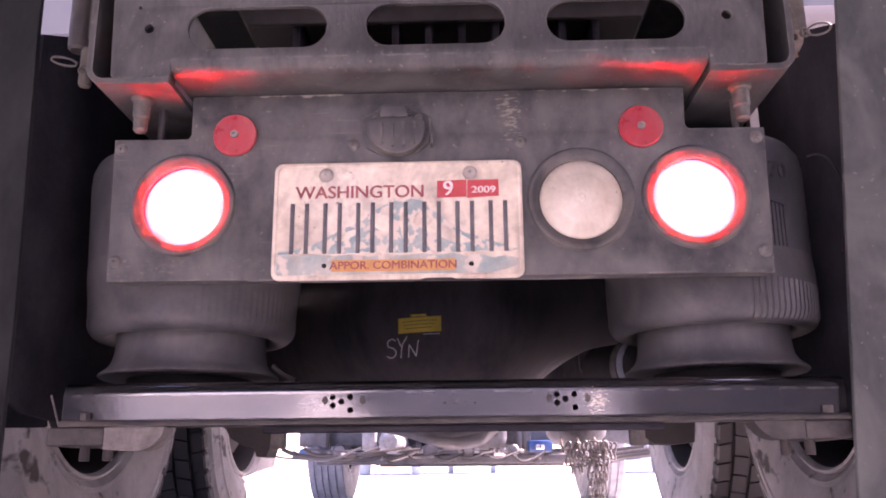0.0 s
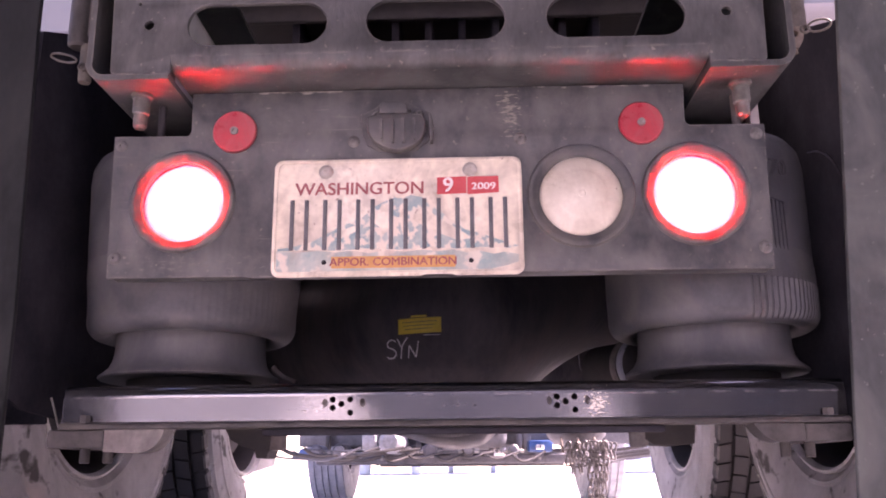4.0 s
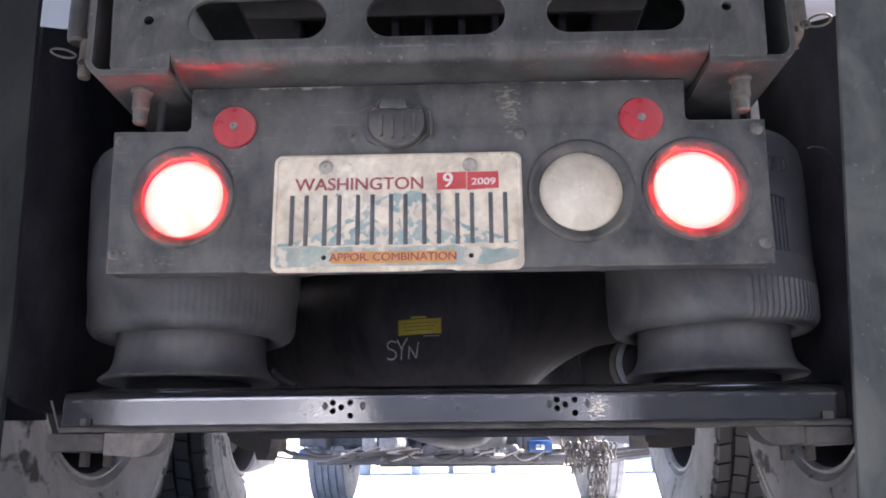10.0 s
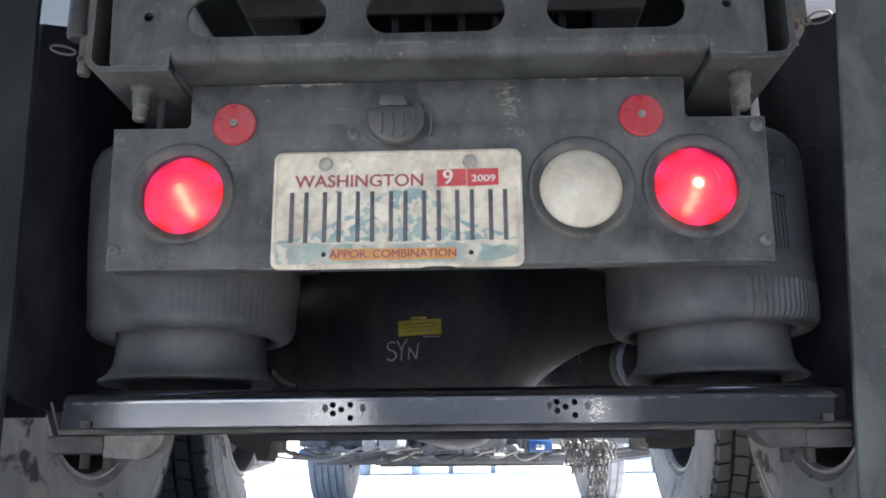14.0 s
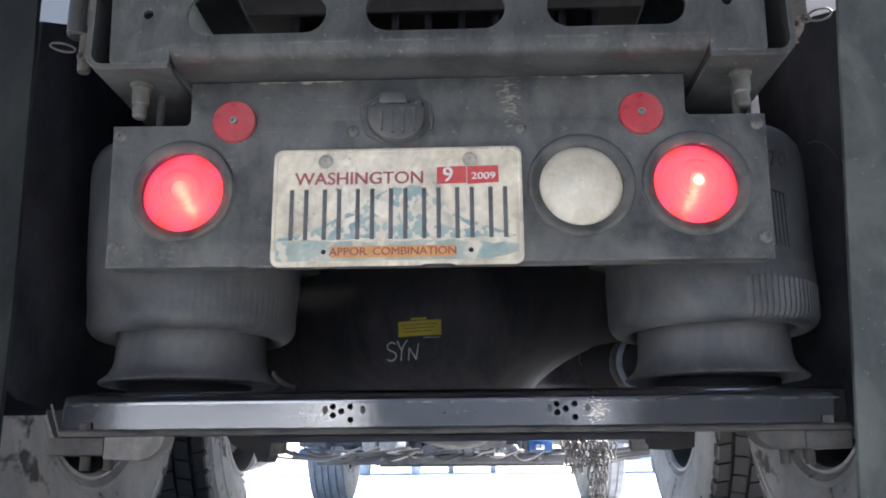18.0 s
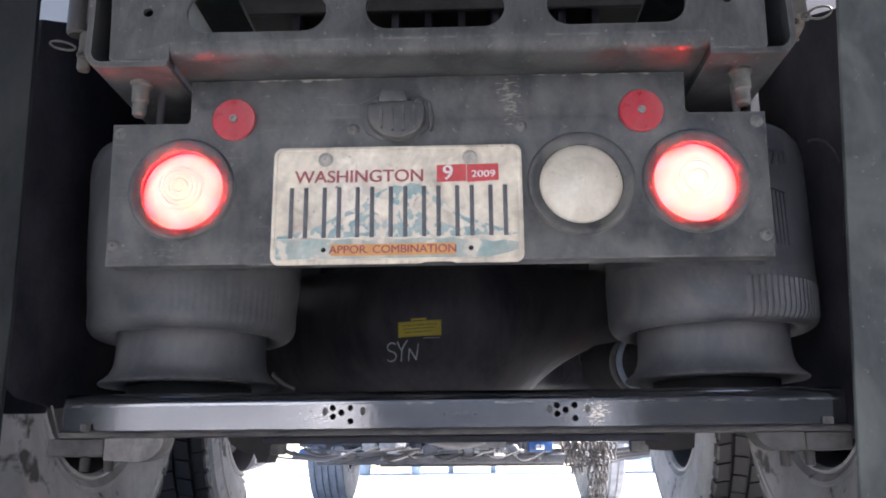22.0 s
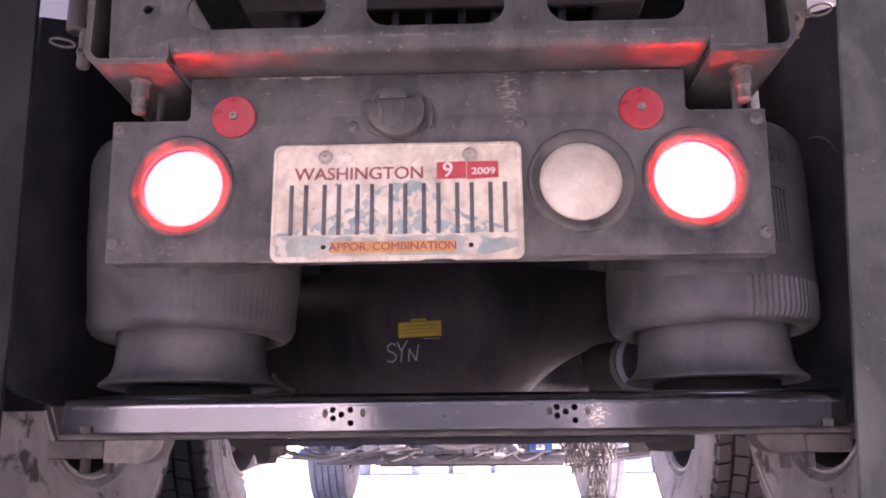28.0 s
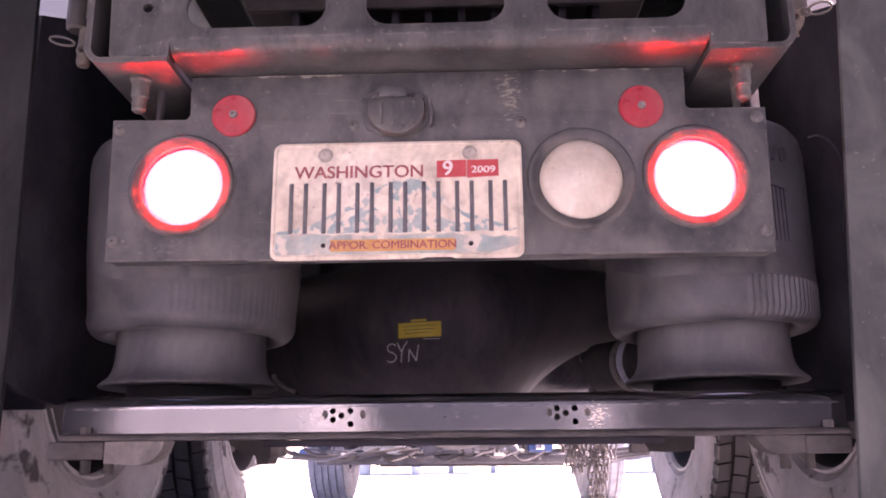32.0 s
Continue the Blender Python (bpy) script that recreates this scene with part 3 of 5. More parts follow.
def crossmember():
    c = thing("rear_crossmember", (0, -0.06, 0.72), "dusty black steel rear crossmember with three long oval slots", "crossmember")
    slots = [rounded(a, b, 0.757, 0.812, 0.0274, 10) for a, b in ((-0.305, -0.134), (-0.0855, 0.083), (0.1335, 0.300))]
    holes = [circle(-0.3526, 0.7861, 0.0060, 20), circle(0.3493, 0.7870, 0.0060, 20), circle(-0.366, 0.815, 0.002, 12), circle(0.362, 0.815, 0.002, 12)]
    rim = [(-0.323, 0.744), (0.3245, 0.744), (0.3245, 0.7212), (0.389, 0.7218), (0.392, 0.725), (0.398, 0.93), (-0.404, 0.93), (-0.396, 0.725), (-0.393, 0.7212), (-0.323, 0.7212)]
    part("face", sheet([rim] + slots + holes, -0.067, 0.007, 0.0008), FRAME_PAINT, c)
    # foot of the channel, bent back in a wide curve
    pr = []
    for k in range(11):
        a = radians(90 * k / 10)
        pr.append((-0.067 + 0.017 - 0.017 * math.cos(a), 0.744 - 0.017 * math.sin(a)))
    pr += [(0.045, 0.727), (0.045, 0.734)]
    for k in range(10, -1, -1):
        a = radians(90 * k / 10)
        pr.append((-0.067 + 0.017 - 0.010 * math.cos(a), 0.744 - 0.010 * math.sin(a)))
    part("foot", along_x(pr, -0.3228, 0.3243), FRAME_PAINT, c)
    for s in (-1, 1):
        part("side_flange", box(*sorted((s * 0.3870, s * 0.3920)), -0.0595, 0.125, 0.7225, 0.925, 0.001), FRAME_PAINT, c)
        part("weld_bead", tube([(s * (0.345 + 0.005 * i), -0.0675, 0.7212 + 0.0007 * math.sin(i * 2.1)) for i in range(9)], 0.0016, 6), FRAME_PAINT, c)
    RAISED.append(c)


crossmember()


# ---- the light panel and what it carries ----
LAMPS = ((-0.3195, 0.5798), (0.3130, 0.5795))
CLEAR = (0.1735, 0.5788)


def screw(x, z, parent, r=0.0085, y=0.0, mat=SCREW_STEEL):
    b = lathe([(0, -0.0010), (0.0013, -0.0010), (0.0015, -0.0034), (0.0042, -0.0034), (r * 0.8, -0.0022), (r, 0.0)], Matrix.Translation((x, y, z)) @ pose(0, 0, 0, -90, 0, 0), 20)
    part("screw", b, mat, parent)


def light_panel():
    p = thing("light_panel", (0, 0, 0.48), "dusty black steel tail light panel bolted below the crossmember", "light panel")
    rim = [(-0.4068, 0.4834), (-0.235, 0.4830), (-0.231, 0.4812), (-0.205, 0.4815), (-0.200, 0.4828), (-0.03, 0.4832), (0.180, 0.4848), (0.184, 0.4838), (0.250, 0.4842), (0.3985, 0.4838),
           (0.4045, 0.6683), (0.3115, 0.6690), (0.3070, 0.6735), (0.3089, 0.7246),
           (0.10, 0.7252), (-0.10, 0.7250), (-0.3161, 0.7249), (-0.3145, 0.6730), (-0.3185, 0.6672), (-0.4126, 0.6679)]
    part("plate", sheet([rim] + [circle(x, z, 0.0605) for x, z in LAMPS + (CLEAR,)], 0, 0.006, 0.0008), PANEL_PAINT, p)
    for x, z in ((-0.4023, 0.6550), (0.3931, 0.6553), (-0.3985, 0.5085), (0.3899, 0.5101), (-0.1075, 0.6548), (0.1014, 0.6548)):
        screw(x, z, p, 0.0080, 0.0, PANEL_SCREW)
    part("bottom_flange", box(-0.404, 0.396, 0.0065, 0.030, 0.4846, 0.4886, 0.001), PANEL_PAINT, p)
    RAISED.append(p)
    for x, z in ((-0.2579, 0.6702), (0.2517, 0.6712)):
        r = thing("reflector", (x, 0, z), "round faded red reflector screwed to the panel", "reflector", "red reflectors")
        m = Matrix.Translation((x, -0.0003, z)) @ pose(0, 0, 0, -90, 0, 0)
        part("disc", lathe([(0, -0.0055), (0.0262, -0.0055), (0.0277, -0.004), (0.0277, 0.0)], m, 48), RED_REFLEX, r)
        part("centre_screw", lathe([(0, -0.006), (0.0018, -0.006), (0.0020, -0.0085), (0.0048, -0.0085), (0.0052, -0.0055)], m, 16), BARE_STEEL, r, "small grey screw")
        RAISED.append(r)


light_panel()


def grommet(x, z, parent):
    m = Matrix.Translation((x, 0, z)) @ pose(0, 0, 0, -90, 0, 0)
    pr = [(0.0505, 0.006), (0.0510, 0.0005), (0.0530, -0.0015), (0.0560, -0.0022), (0.0585, -0.0042), (0.0615, -0.0052), (0.0640, -0.0048), (0.0658, -0.0028), (0.0665, -0.0003), (0.0600, -0.0003), (0.0598, 0.012), (0.0570, 0.012), (0.0505, 0.006)]
    part("grommet", lathe(pr, m, 64), DARK_PLASTIC, parent, "thick dusty rubber grommet")


def tail_lamp(x, z):
    t = thing("tail_lamp", (x, 0, z), "round red flashing tail lamp in a rubber grommet", "tail lamp", "tail lamps")
    grommet(x, z, t)
    m = Matrix.Translation((x, 0, z)) @ pose(0, 0, 0, -90, 0, 0)
    part("housing", lathe([(0.0595, 0.0125), (0.057, 0.058), (0, 0.0595), (0, 0.0585), (0.0555, 0.057), (0.0575, 0.0125)], m, 48), BLACK_HOLE, t, "black bowl behind the lens")
    dome = [(0, -0.0185), (0.006, -0.0184), (0.0066, -0.0176), (0.011, -0.0176), (0.0117, -0.0184), (0.0165, -0.0176), (0.0172, -0.0166), (0.022, -0.0158), (0.0228, -0.0164), (0.0275, -0.0146), (0.0282, -0.0136), (0.032, -0.0130), (0.040, -0.0088), (0.0465, -0.0035), (0.0500, 0.0030), (0.0525, 0.0060), (0.0525, 0.0080), (0.0470, 0.0020), (0.040, -0.0066), (0.032, -0.0108), (0.022, -0.0140), (0, -0.0165)]
    dome = [(r, y + 0.007) for r, y in dome]
    part("lens", lathe(dome, m, 64), LENS_RED, t, "red plastic lens")
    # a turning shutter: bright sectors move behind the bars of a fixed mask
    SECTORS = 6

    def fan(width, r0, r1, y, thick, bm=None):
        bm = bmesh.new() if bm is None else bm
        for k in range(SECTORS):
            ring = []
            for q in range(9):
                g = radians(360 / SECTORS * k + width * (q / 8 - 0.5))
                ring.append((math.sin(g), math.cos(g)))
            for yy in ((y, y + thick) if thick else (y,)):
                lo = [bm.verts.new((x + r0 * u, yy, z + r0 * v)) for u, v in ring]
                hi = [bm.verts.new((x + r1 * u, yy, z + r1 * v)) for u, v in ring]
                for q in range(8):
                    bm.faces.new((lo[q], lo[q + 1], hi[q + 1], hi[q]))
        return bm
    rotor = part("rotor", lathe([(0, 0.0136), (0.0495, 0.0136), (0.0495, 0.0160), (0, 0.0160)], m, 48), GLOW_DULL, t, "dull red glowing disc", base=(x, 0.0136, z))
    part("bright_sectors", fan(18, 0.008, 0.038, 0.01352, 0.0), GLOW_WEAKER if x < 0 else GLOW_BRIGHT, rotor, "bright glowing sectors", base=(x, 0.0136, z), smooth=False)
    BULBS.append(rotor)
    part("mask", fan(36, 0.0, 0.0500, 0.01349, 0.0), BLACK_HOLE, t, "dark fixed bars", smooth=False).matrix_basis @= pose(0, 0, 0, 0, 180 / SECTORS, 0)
    # hot spots of the bulb just behind the lens
    if x < 0:
        part("filament", tube([(x - 0.002, -0.0035, z + 0.008), (x + 0.006, -0.0030, z - 0.008), (x + 0.012, -0.0015, z - 0.020), (x + 0.017, 0.0010, z - 0.028)], 0.0040, 8), GLOW_FILAMENT, t, "glowing filament")
    else:
        part("filament", rod((x - 0.003, -0.0050, z + 0.003), (x + 0.003, -0.0050, z - 0.004), 0.0052, 12, 0.0016), GLOW_FILAMENT, t, "glowing filament")
        part("filament", tube([(x - 0.003, -0.0040, z - 0.010), (x - 0.008, -0.0020, z - 0.020), (x - 0.014, 0.0020, z - 0.032)], 0.0034, 8), GLOW_FILAMENT, t, "glowing filament")
    RAISED.append(t)


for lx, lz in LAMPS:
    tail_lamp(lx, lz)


def reverse_lamp():
    x, z = CLEAR
    t = thing("reverse_lamp", (x, 0, z), "round cloudy white unlit reversing lamp in a rubber grommet", "reversing lamp")
    grommet(x, z, t)
    m = Matrix.Translation((x, 0, z)) @ pose(0, 0, 0, -90, 0, 0)
    part("lens", lathe([(0, -0.0085), (0.004, -0.0084), (0.0045, -0.0078), (0.0275, -0.0084), (0.0300, -0.0068), (0.036, -0.0050), (0.042, -0.003), (0.0488, 0.0), (0.0522, 0.0045), (0.0522, 0.02), (0, 0.02)], m, 64), CLEAR_LENS, t, "cloudy white lens")
    RAISED.append(t)


reverse_lamp()


def socket_cover():
    s = thing("socket_cover", (-0.052, 0, 0.67), "dark grey ribbed hinged cap of a trailer socket", "socket cover")
    flange = [(-0.0985, 0.690), (-0.0965, 0.662), (-0.090, 0.648), (-0.0735, 0.640), (-0.030, 0.640), (-0.014, 0.652), (-0.0085, 0.668), (-0.0100, 0.690), (-0.030, 0.700), (-0.040, 0.708), (-0.070, 0.708), (-0.082, 0.697)]
    part("base_flange", sheet([flange], -0.004, 0.004, 0.0012), PANEL_PAINT, s)
    rim = [(-0.0890, 0.679), (-0.0890, 0.664), (-0.0860, 0.6545), (-0.0795, 0.6465), (-0.0700, 0.6400), (-0.0600, 0.6360), (-0.0500, 0.6345), (-0.0400, 0.6365), (-0.0300, 0.6410), (-0.0225, 0.6480), (-0.0178, 0.6560), (-0.0160, 0.6650), (-0.0165, 0.676), (-0.0200, 0.681), (-0.0340, 0.684), (-0.0700, 0.684), (-0.0850, 0.682)]
    part("lid", sheet([rim], -0.0215, 0.0180, 0.0045), DARK_PLASTIC, s)
    part("hinge_boss", sheet([[(-0.0735, 0.6835), (-0.0385, 0.6835), (-0.0400, 0.6960), (-0.0440, 0.7000), (-0.0700, 0.7010), (-0.0728, 0.6985)]], -0.0205, 0.0170, 0.0025), DARK_PLASTIC, s)
    part("hinge_pin", rod((-0.0765, -0.012, 0.6905), (-0.0345, -0.012, 0.6900), 0.0030, 12, 0.001), DARK_PLASTIC, s)
    for i in range(4):
        x = -0.0715 + 0.0135 * i
        part("ridge", along_y([(x - 0.0012, 0.6745), (x + 0.0022, 0.6745), (x + 0.0030, 0.6465 - (0.003 if i in (1, 2) else 0)), (x + 0.0002, 0.6465 - (0.003 if i in (1, 2) else 0))], -0.0262, -0.0205), DARK_PLASTIC, s, "worn ridge")
    part("latch", sheet([[(-0.0122, 0.6830), (-0.0085, 0.6800), (-0.0060, 0.6660), (-0.0075, 0.6480), (-0.0105, 0.6470), (-0.0112, 0.6640)]], -0.0170, 0.0130, 0.0015), DARK_PLASTIC, s, "worn latch")
    for x in (-0.0782, -0.0248):
        screw(x, 0.6875, s, 0.0062, -0.0045, PANEL_SCREW)
    RAISED.append(s)


socket_cover()


def licence_plate():
    x0, x1, z0, z1 = -0.2052, 0.1006, 0.4765, 0.6262
    p = thing("licence_plate", (-0.052, -0.006, 0.551), "worn white licence plate with blue mountain print, screwed to the panel", "licence plate")
    rim = rounded(x0, x1, z0, z1, 0.011)
    notch = [(-0.0240, 0.4765), (-0.0180, 0.4785), (-0.0070, 0.4800), (0.0080, 0.4798), (0.0130, 0.4785), (0.0190, 0.4765)]
    k = max(i for i, q in enumerate(rim) if q[0] < 0 and q[1] < 0.49)
    part("plate", sheet([rim[:k + 1] + notch + rim[k + 1:]], -0.0045, 0.0015, 0.0004), PLATE_WHITE, p)
    part("raised_border", sheet([rounded(x0 + 0.0015, x1 - 0.0015, z0 + 0.0015, z1 - 0.0015, 0.010), rounded(x0 + 0.005, x1 - 0.005, z0 + 0.0055, z1 - 0.005, 0.008)], -0.0062, 0.0016, 0.0007), PLATE_WHITE, p)
    # faded mountain
    ridge = [(-0.198, 0.5090), (-0.160, 0.5100), (-0.120, 0.5090), (-0.085, 0.5115), (-0.050, 0.5090), (-0.010, 0.5120), (0.020, 0.5092), (0.050, 0.5110), (0.085, 0.5092), (0.094, 0.512), (0.070, 0.520), (0.045, 0.529), (0.030, 0.533), (0.020, 0.541), (0.011, 0.545), (0.004, 0.554), (-0.003, 0.557), (-0.010, 0.566), (-0.016, 0.568), (-0.022, 0.575), (-0.036, 0.578),
             (-0.050, 0.574), (-0.058, 0.576), (-0.066, 0.571), (-0.080, 0.564), (-0.086, 0.557), (-0.094, 0.552), (-0.112, 0.543), (-0.122, 0.541), (-0.130, 0.534), (-0.155, 0.521), (-0.180, 0.514), (-0.198, 0.512)]
    part("lake_print", sheet([[(-0.199, 0.4835), (0.060, 0.4835), (0.082, 0.4885), (0.094, 0.4925), (0.094, 0.5010), (0.078, 0.5045), (0.064, 0.5020), (0.047, 0.5065), (0.032, 0.5040), (0.016, 0.5085), (-0.004, 0.5060), (-0.022, 0.5088), (-0.043, 0.5062),
                                (-0.064, 0.5086), (-0.086, 0.5050), (-0.106, 0.5087), (-0.128, 0.5068), (-0.149, 0.5088), (-0.171, 0.5072), (-0.199, 0.5088)]], -0.0049, 0.0004, 0), PLATE_LAKE, p, "faded teal foreground print")
    snow1 = [(-0.084, 0.545), (-0.078, 0.552), (-0.072, 0.566), (-0.060, 0.571), (-0.058, 0.560), (-0.064, 0.548), (-0.060, 0.535), (-0.070, 0.528), (-0.074, 0.538)]
    snow2 = [(-0.030, 0.560), (-0.018, 0.563), (-0.002, 0.548), (0.018, 0.536), (0.040, 0.522), (0.020, 0.520), (-0.004, 0.530), (-0.020, 0.538), (-0.034, 0.546)]
    snow3 = [(-0.130, 0.530), (-0.108, 0.539), (-0.096, 0.541), (-0.104, 0.532), (-0.120, 0.524)]
    snow4 = [(-0.048, 0.565), (-0.040, 0.568), (-0.042, 0.545), (-0.036, 0.525), (-0.046, 0.528), (-0.050, 0.548)]
    part("mountain_print", sheet([ridge, snow1, snow2, snow3, snow4], -0.0049, 0.0004, 0), PLATE_BLUE, p)
    at = lambda x, z, y=-0.0051: Matrix.Translation((x, y, z)) @ FACING
    part("state_name", letters("WASHINGTON", 0.0224, at(-0.0985, 0.5866), 0.0002, 0.0004, 1.035), PLATE_RED, p, "faded red lettering")
    part("class_band", sheet([rounded(-0.132, 0.018, 0.4868, 0.5013, 0.001)], -0.0052, 0.0003, 0), STICKER_GOLD, p, "faded gold band")
    part("class_text", letters("APPOR. COMBINATION", 0.0138, at(-0.057, 0.4940, -0.0054), 0.0001, 0.0003, 1.05), PLATE_RED, p, "faded red lettering")
    part("month_sticker", sheet([[(-0.0035, 0.5782), (0.0325, 0.5790), (0.0325, 0.6008), (-0.0035, 0.6000)]], -0.0052, 0.0003, 0), STICKER_RED, p, "red month sticker")
    part("month_text", letters("9", 0.0265, at(0.010, 0.5893, -0.0054), 0.0001, 0.0006), STICKER_WHITE, p)
    part("year_sticker", sheet([[(0.0335, 0.5775), (0.0722, 0.5795), (0.0718, 0.6008), (0.0335, 0.6003)]], -0.0053, 0.0003, 0), STICKER_RED, p, "red year sticker")
    part("year_text", letters("2009", 0.0120, at(0.0535, 0.5876, -0.0055), 0.0001, 0.0003, 1.25), STICKER_WHITE, p)
    # the number itself stays plain upright bars
    for i in range(7):
        x = -0.1735 + 0.0405 * i
        for dx in (-0.0105, 0.0072):
            part("number_bar", box(x + dx, x + dx + 0.0052, -0.0062, -0.0046, 0.5095, 0.5735, 0.0006), INK, p)
    for x in (-0.1408, 0.0370):
        screw(x, 0.6098, p, 0.0092, -0.0050)
        m = Matrix.Translation((x, -0.0047, 0.4945)) @ pose(0, 0, 0, -90, 0, 0)
        part("bolt_hole", lathe([(0, -0.0004), (0.0030, -0.0004), (0.0031, 0)], m, 16), BLACK_HOLE, p)
    ORIGIN[p.name] += Vector((0.0006, 0, 0.0036))  # the whole plate sits a little higher
    RAISED.append(p)


licence_plate()


# ---- mud flaps ----
def mud_flap(s):
    if s < 0:
        rim = [(-0.530, 0.95), (-0.5285, 0.82), (-0.5205, 0.60), (-0.5145, 0.445), (-0.5135, 0.31), (-0.512, 0.12), (-1.12, 0.12), (-1.12, 0.95)]
    else:
        rim = [(0.522, 0.95), (1.12, 0.95), (1.12, 0.12), (0.4545, 0.12), (0.466, 0.264), (0.4795, 0.431), (0.4955, 0.62), (0.5100, 0.792)]
    f = thing("mud_flap", (s * 0.8, 0, 0.95), ("grey-green scuffed rubber mud flap hanging behind the wheels" if s > 0 else "dark grey rubber mud flap hanging behind the wheels"), "mud flap", "mud flaps")
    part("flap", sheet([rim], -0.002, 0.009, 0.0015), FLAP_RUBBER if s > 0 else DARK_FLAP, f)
    part("stiffener", box(s * 0.8 - 0.28, s * 0.8 + 0.28, 0.0075, 0.03, 0.93, 0.97, 0.002), FRAME_PAINT, f)
    RAISED.append(f)


for side in (-1, 1):
    mud_flap(side)


# ---- rear suspension ----
BAG_Y = 0.204


def air_spring(s):
    x = -0.361 if s < 0 else 0.374
    a = thing("air_spring", (x, BAG_Y, 0.37), "dusty black rubber rolling-lobe air spring between beam and frame", "air spring", "air springs")
    m = Matrix.Translation((x, BAG_Y, 0))
    top = (x, BAG_Y, 0.69)
    # the sleeve that goes up with the frame
    if s < 0:
        body = [(0.135, 0.462), (0.1425, 0.480), (0.1462, 0.500), (0.1495, 0.531), (0.1515, 0.57), (0.1535, 0.62), (0.1550, 0.650), (0.1540, 0.6680), (0.1485, 0.6810), (0.1345, 0.691), (0.112, 0.696), (0, 0.697)]
    else:
        body = [(0.135, 0.462), (0.1400, 0.480), (0.1418, 0.514), (0.1422, 0.554), (0.1424, 0.607), (0.1424, 0.640), (0.1420, 0.6600), (0.1388, 0.6780), (0.1300, 0.691), (0.112, 0.697), (0, 0.698)]
    b = part("bellows", lathe(body, m, 160), RUBBER, a, base=top)
    HALFWAY.append((b, 0.85))
    if s > 0:
        for i in range(5):
            ang = radians(-70 + 2.75 * i)
            u, v = math.cos(ang), math.sin(ang)
            q = part("moulded_groove", rod((x + 0.1420 * u, BAG_Y + 0.1420 * v, 0.518), (x + 0.1423 * u, BAG_Y + 0.1423 * v, 0.594 - 0.0012 * i), 0.0010, 6), FENDER_BLACK, a, "thin dark moulded groove", base=top)
            HALFWAY.append((q, 0.85))
        q = part("moulded_groove", tube([(x + 0.1424 * math.cos(radians(g)), BAG_Y + 0.1424 * math.sin(radians(g)), 0.5940 - 0.0004 * (g + 70)) for g in range(-70, -56, 2)], 0.0010, 6), FENDER_BLACK, a, "thin dark moulded groove", base=top)
        HALFWAY.append((q, 0.85))
        for dx, word in ((-63.5, "7"), (-57.0, "0")):
            ang = radians(dx)
            m2 = Matrix.Translation((x + 0.1428 * math.cos(ang), BAG_Y + 0.1428 * math.sin(ang), 0.637)) @ pose(0, 0, 0, 0, 0, 90 + dx) @ FACING
            q = part("moulded_number", letters(word, 0.030, m2, 0.0014, 0.0009), UNDER_DUSTY, a, "raised moulded number", base=top)
            HALFWAY.append((q, 0.85))
        q = part("air_fitting", box(0.4290, 0.4420, 0.115, 0.135, 0.700, 0.752, 0.002), STICKER_WHITE, a, "pale plastic air fitting", base=top)
        HALFWAY.append((q, 1.0))
    # the rolled fold above the piston, finely ribbed on the outside
    R = 0.1435 if s < 0 else 0.1416
    deep = 0.0021 if s > 0 else 0.0006
    ribs = lambda ang, z: (deep * (0.6 if int(ang / (2 * math.pi) * 288 + 0.5) % 3 else -1.0)) if 0.4305 < z < 0.4825 and (ang > 4.78 or ang < 0.7) else 0.0
    lobe = [(0.1026, 0.50), (0.1026, 0.455)] + [(0.1240 - 0.0214 * math.cos(radians(g)), 0.4500 - 0.0235 * math.sin(radians(g))) for g in range(0, 91, 15)]
    lobe += [(0.1240 + (R - 0.1240) * math.sin(radians(g)), 0.4500 - 0.0235 * math.cos(radians(g))) for g in range(10, 91, 10)]
    up = ((0, 0.458), (0.0006, 0.468), (0.0012, 0.476), (0.0018, 0.482), (0.0019, 0.483), (0.0038, 0.500), (0.0050, 0.512), (0.0050, 0.528)) if s < 0 else ((0, 0.458), (0.0004, 0.468), (0.0006, 0.476), (0.0008, 0.482), (0.0008, 0.483), (0.0011, 0.495), (0.0008, 0.508), (-0.0012, 0.525))
    lobe += [(R + u, z) for u, z in up]
    l = part("rolling_lobe", lathe(lobe, m, 288, wobble=ribs), RUBBER, a, base=(x, BAG_Y, 0.45))
    HALFWAY.append((l, 0.12))
    piston = [(0, 0.366), (0.09, 0.366), (0.1205, 0.3665), (0.1230, 0.3688), (0.1218, 0.3712), (0.1160, 0.3755), (0.1098, 0.3815), (0.1056, 0.3900), (0.1034, 0.4010), (0.1024, 0.42), (0.1020, 0.445), (0.1010, 0.52), (0, 0.52)]
    p = part("piston", lathe(piston, m, 96), PISTON_PLASTIC, a, "dusty flared plastic piston", base=(x, BAG_Y, 0.362))
    q = part("pedestal", lathe([(0, 0.343), (0.085, 0.343), (0.085, 0.3665), (0, 0.3665)], m, 48), BLACK_HOLE, a, base=(x, BAG_Y, 0.343))
    PISTONS.extend((p, q))


PISTONS = []
for side in (-1, 1):
    air_spring(side)


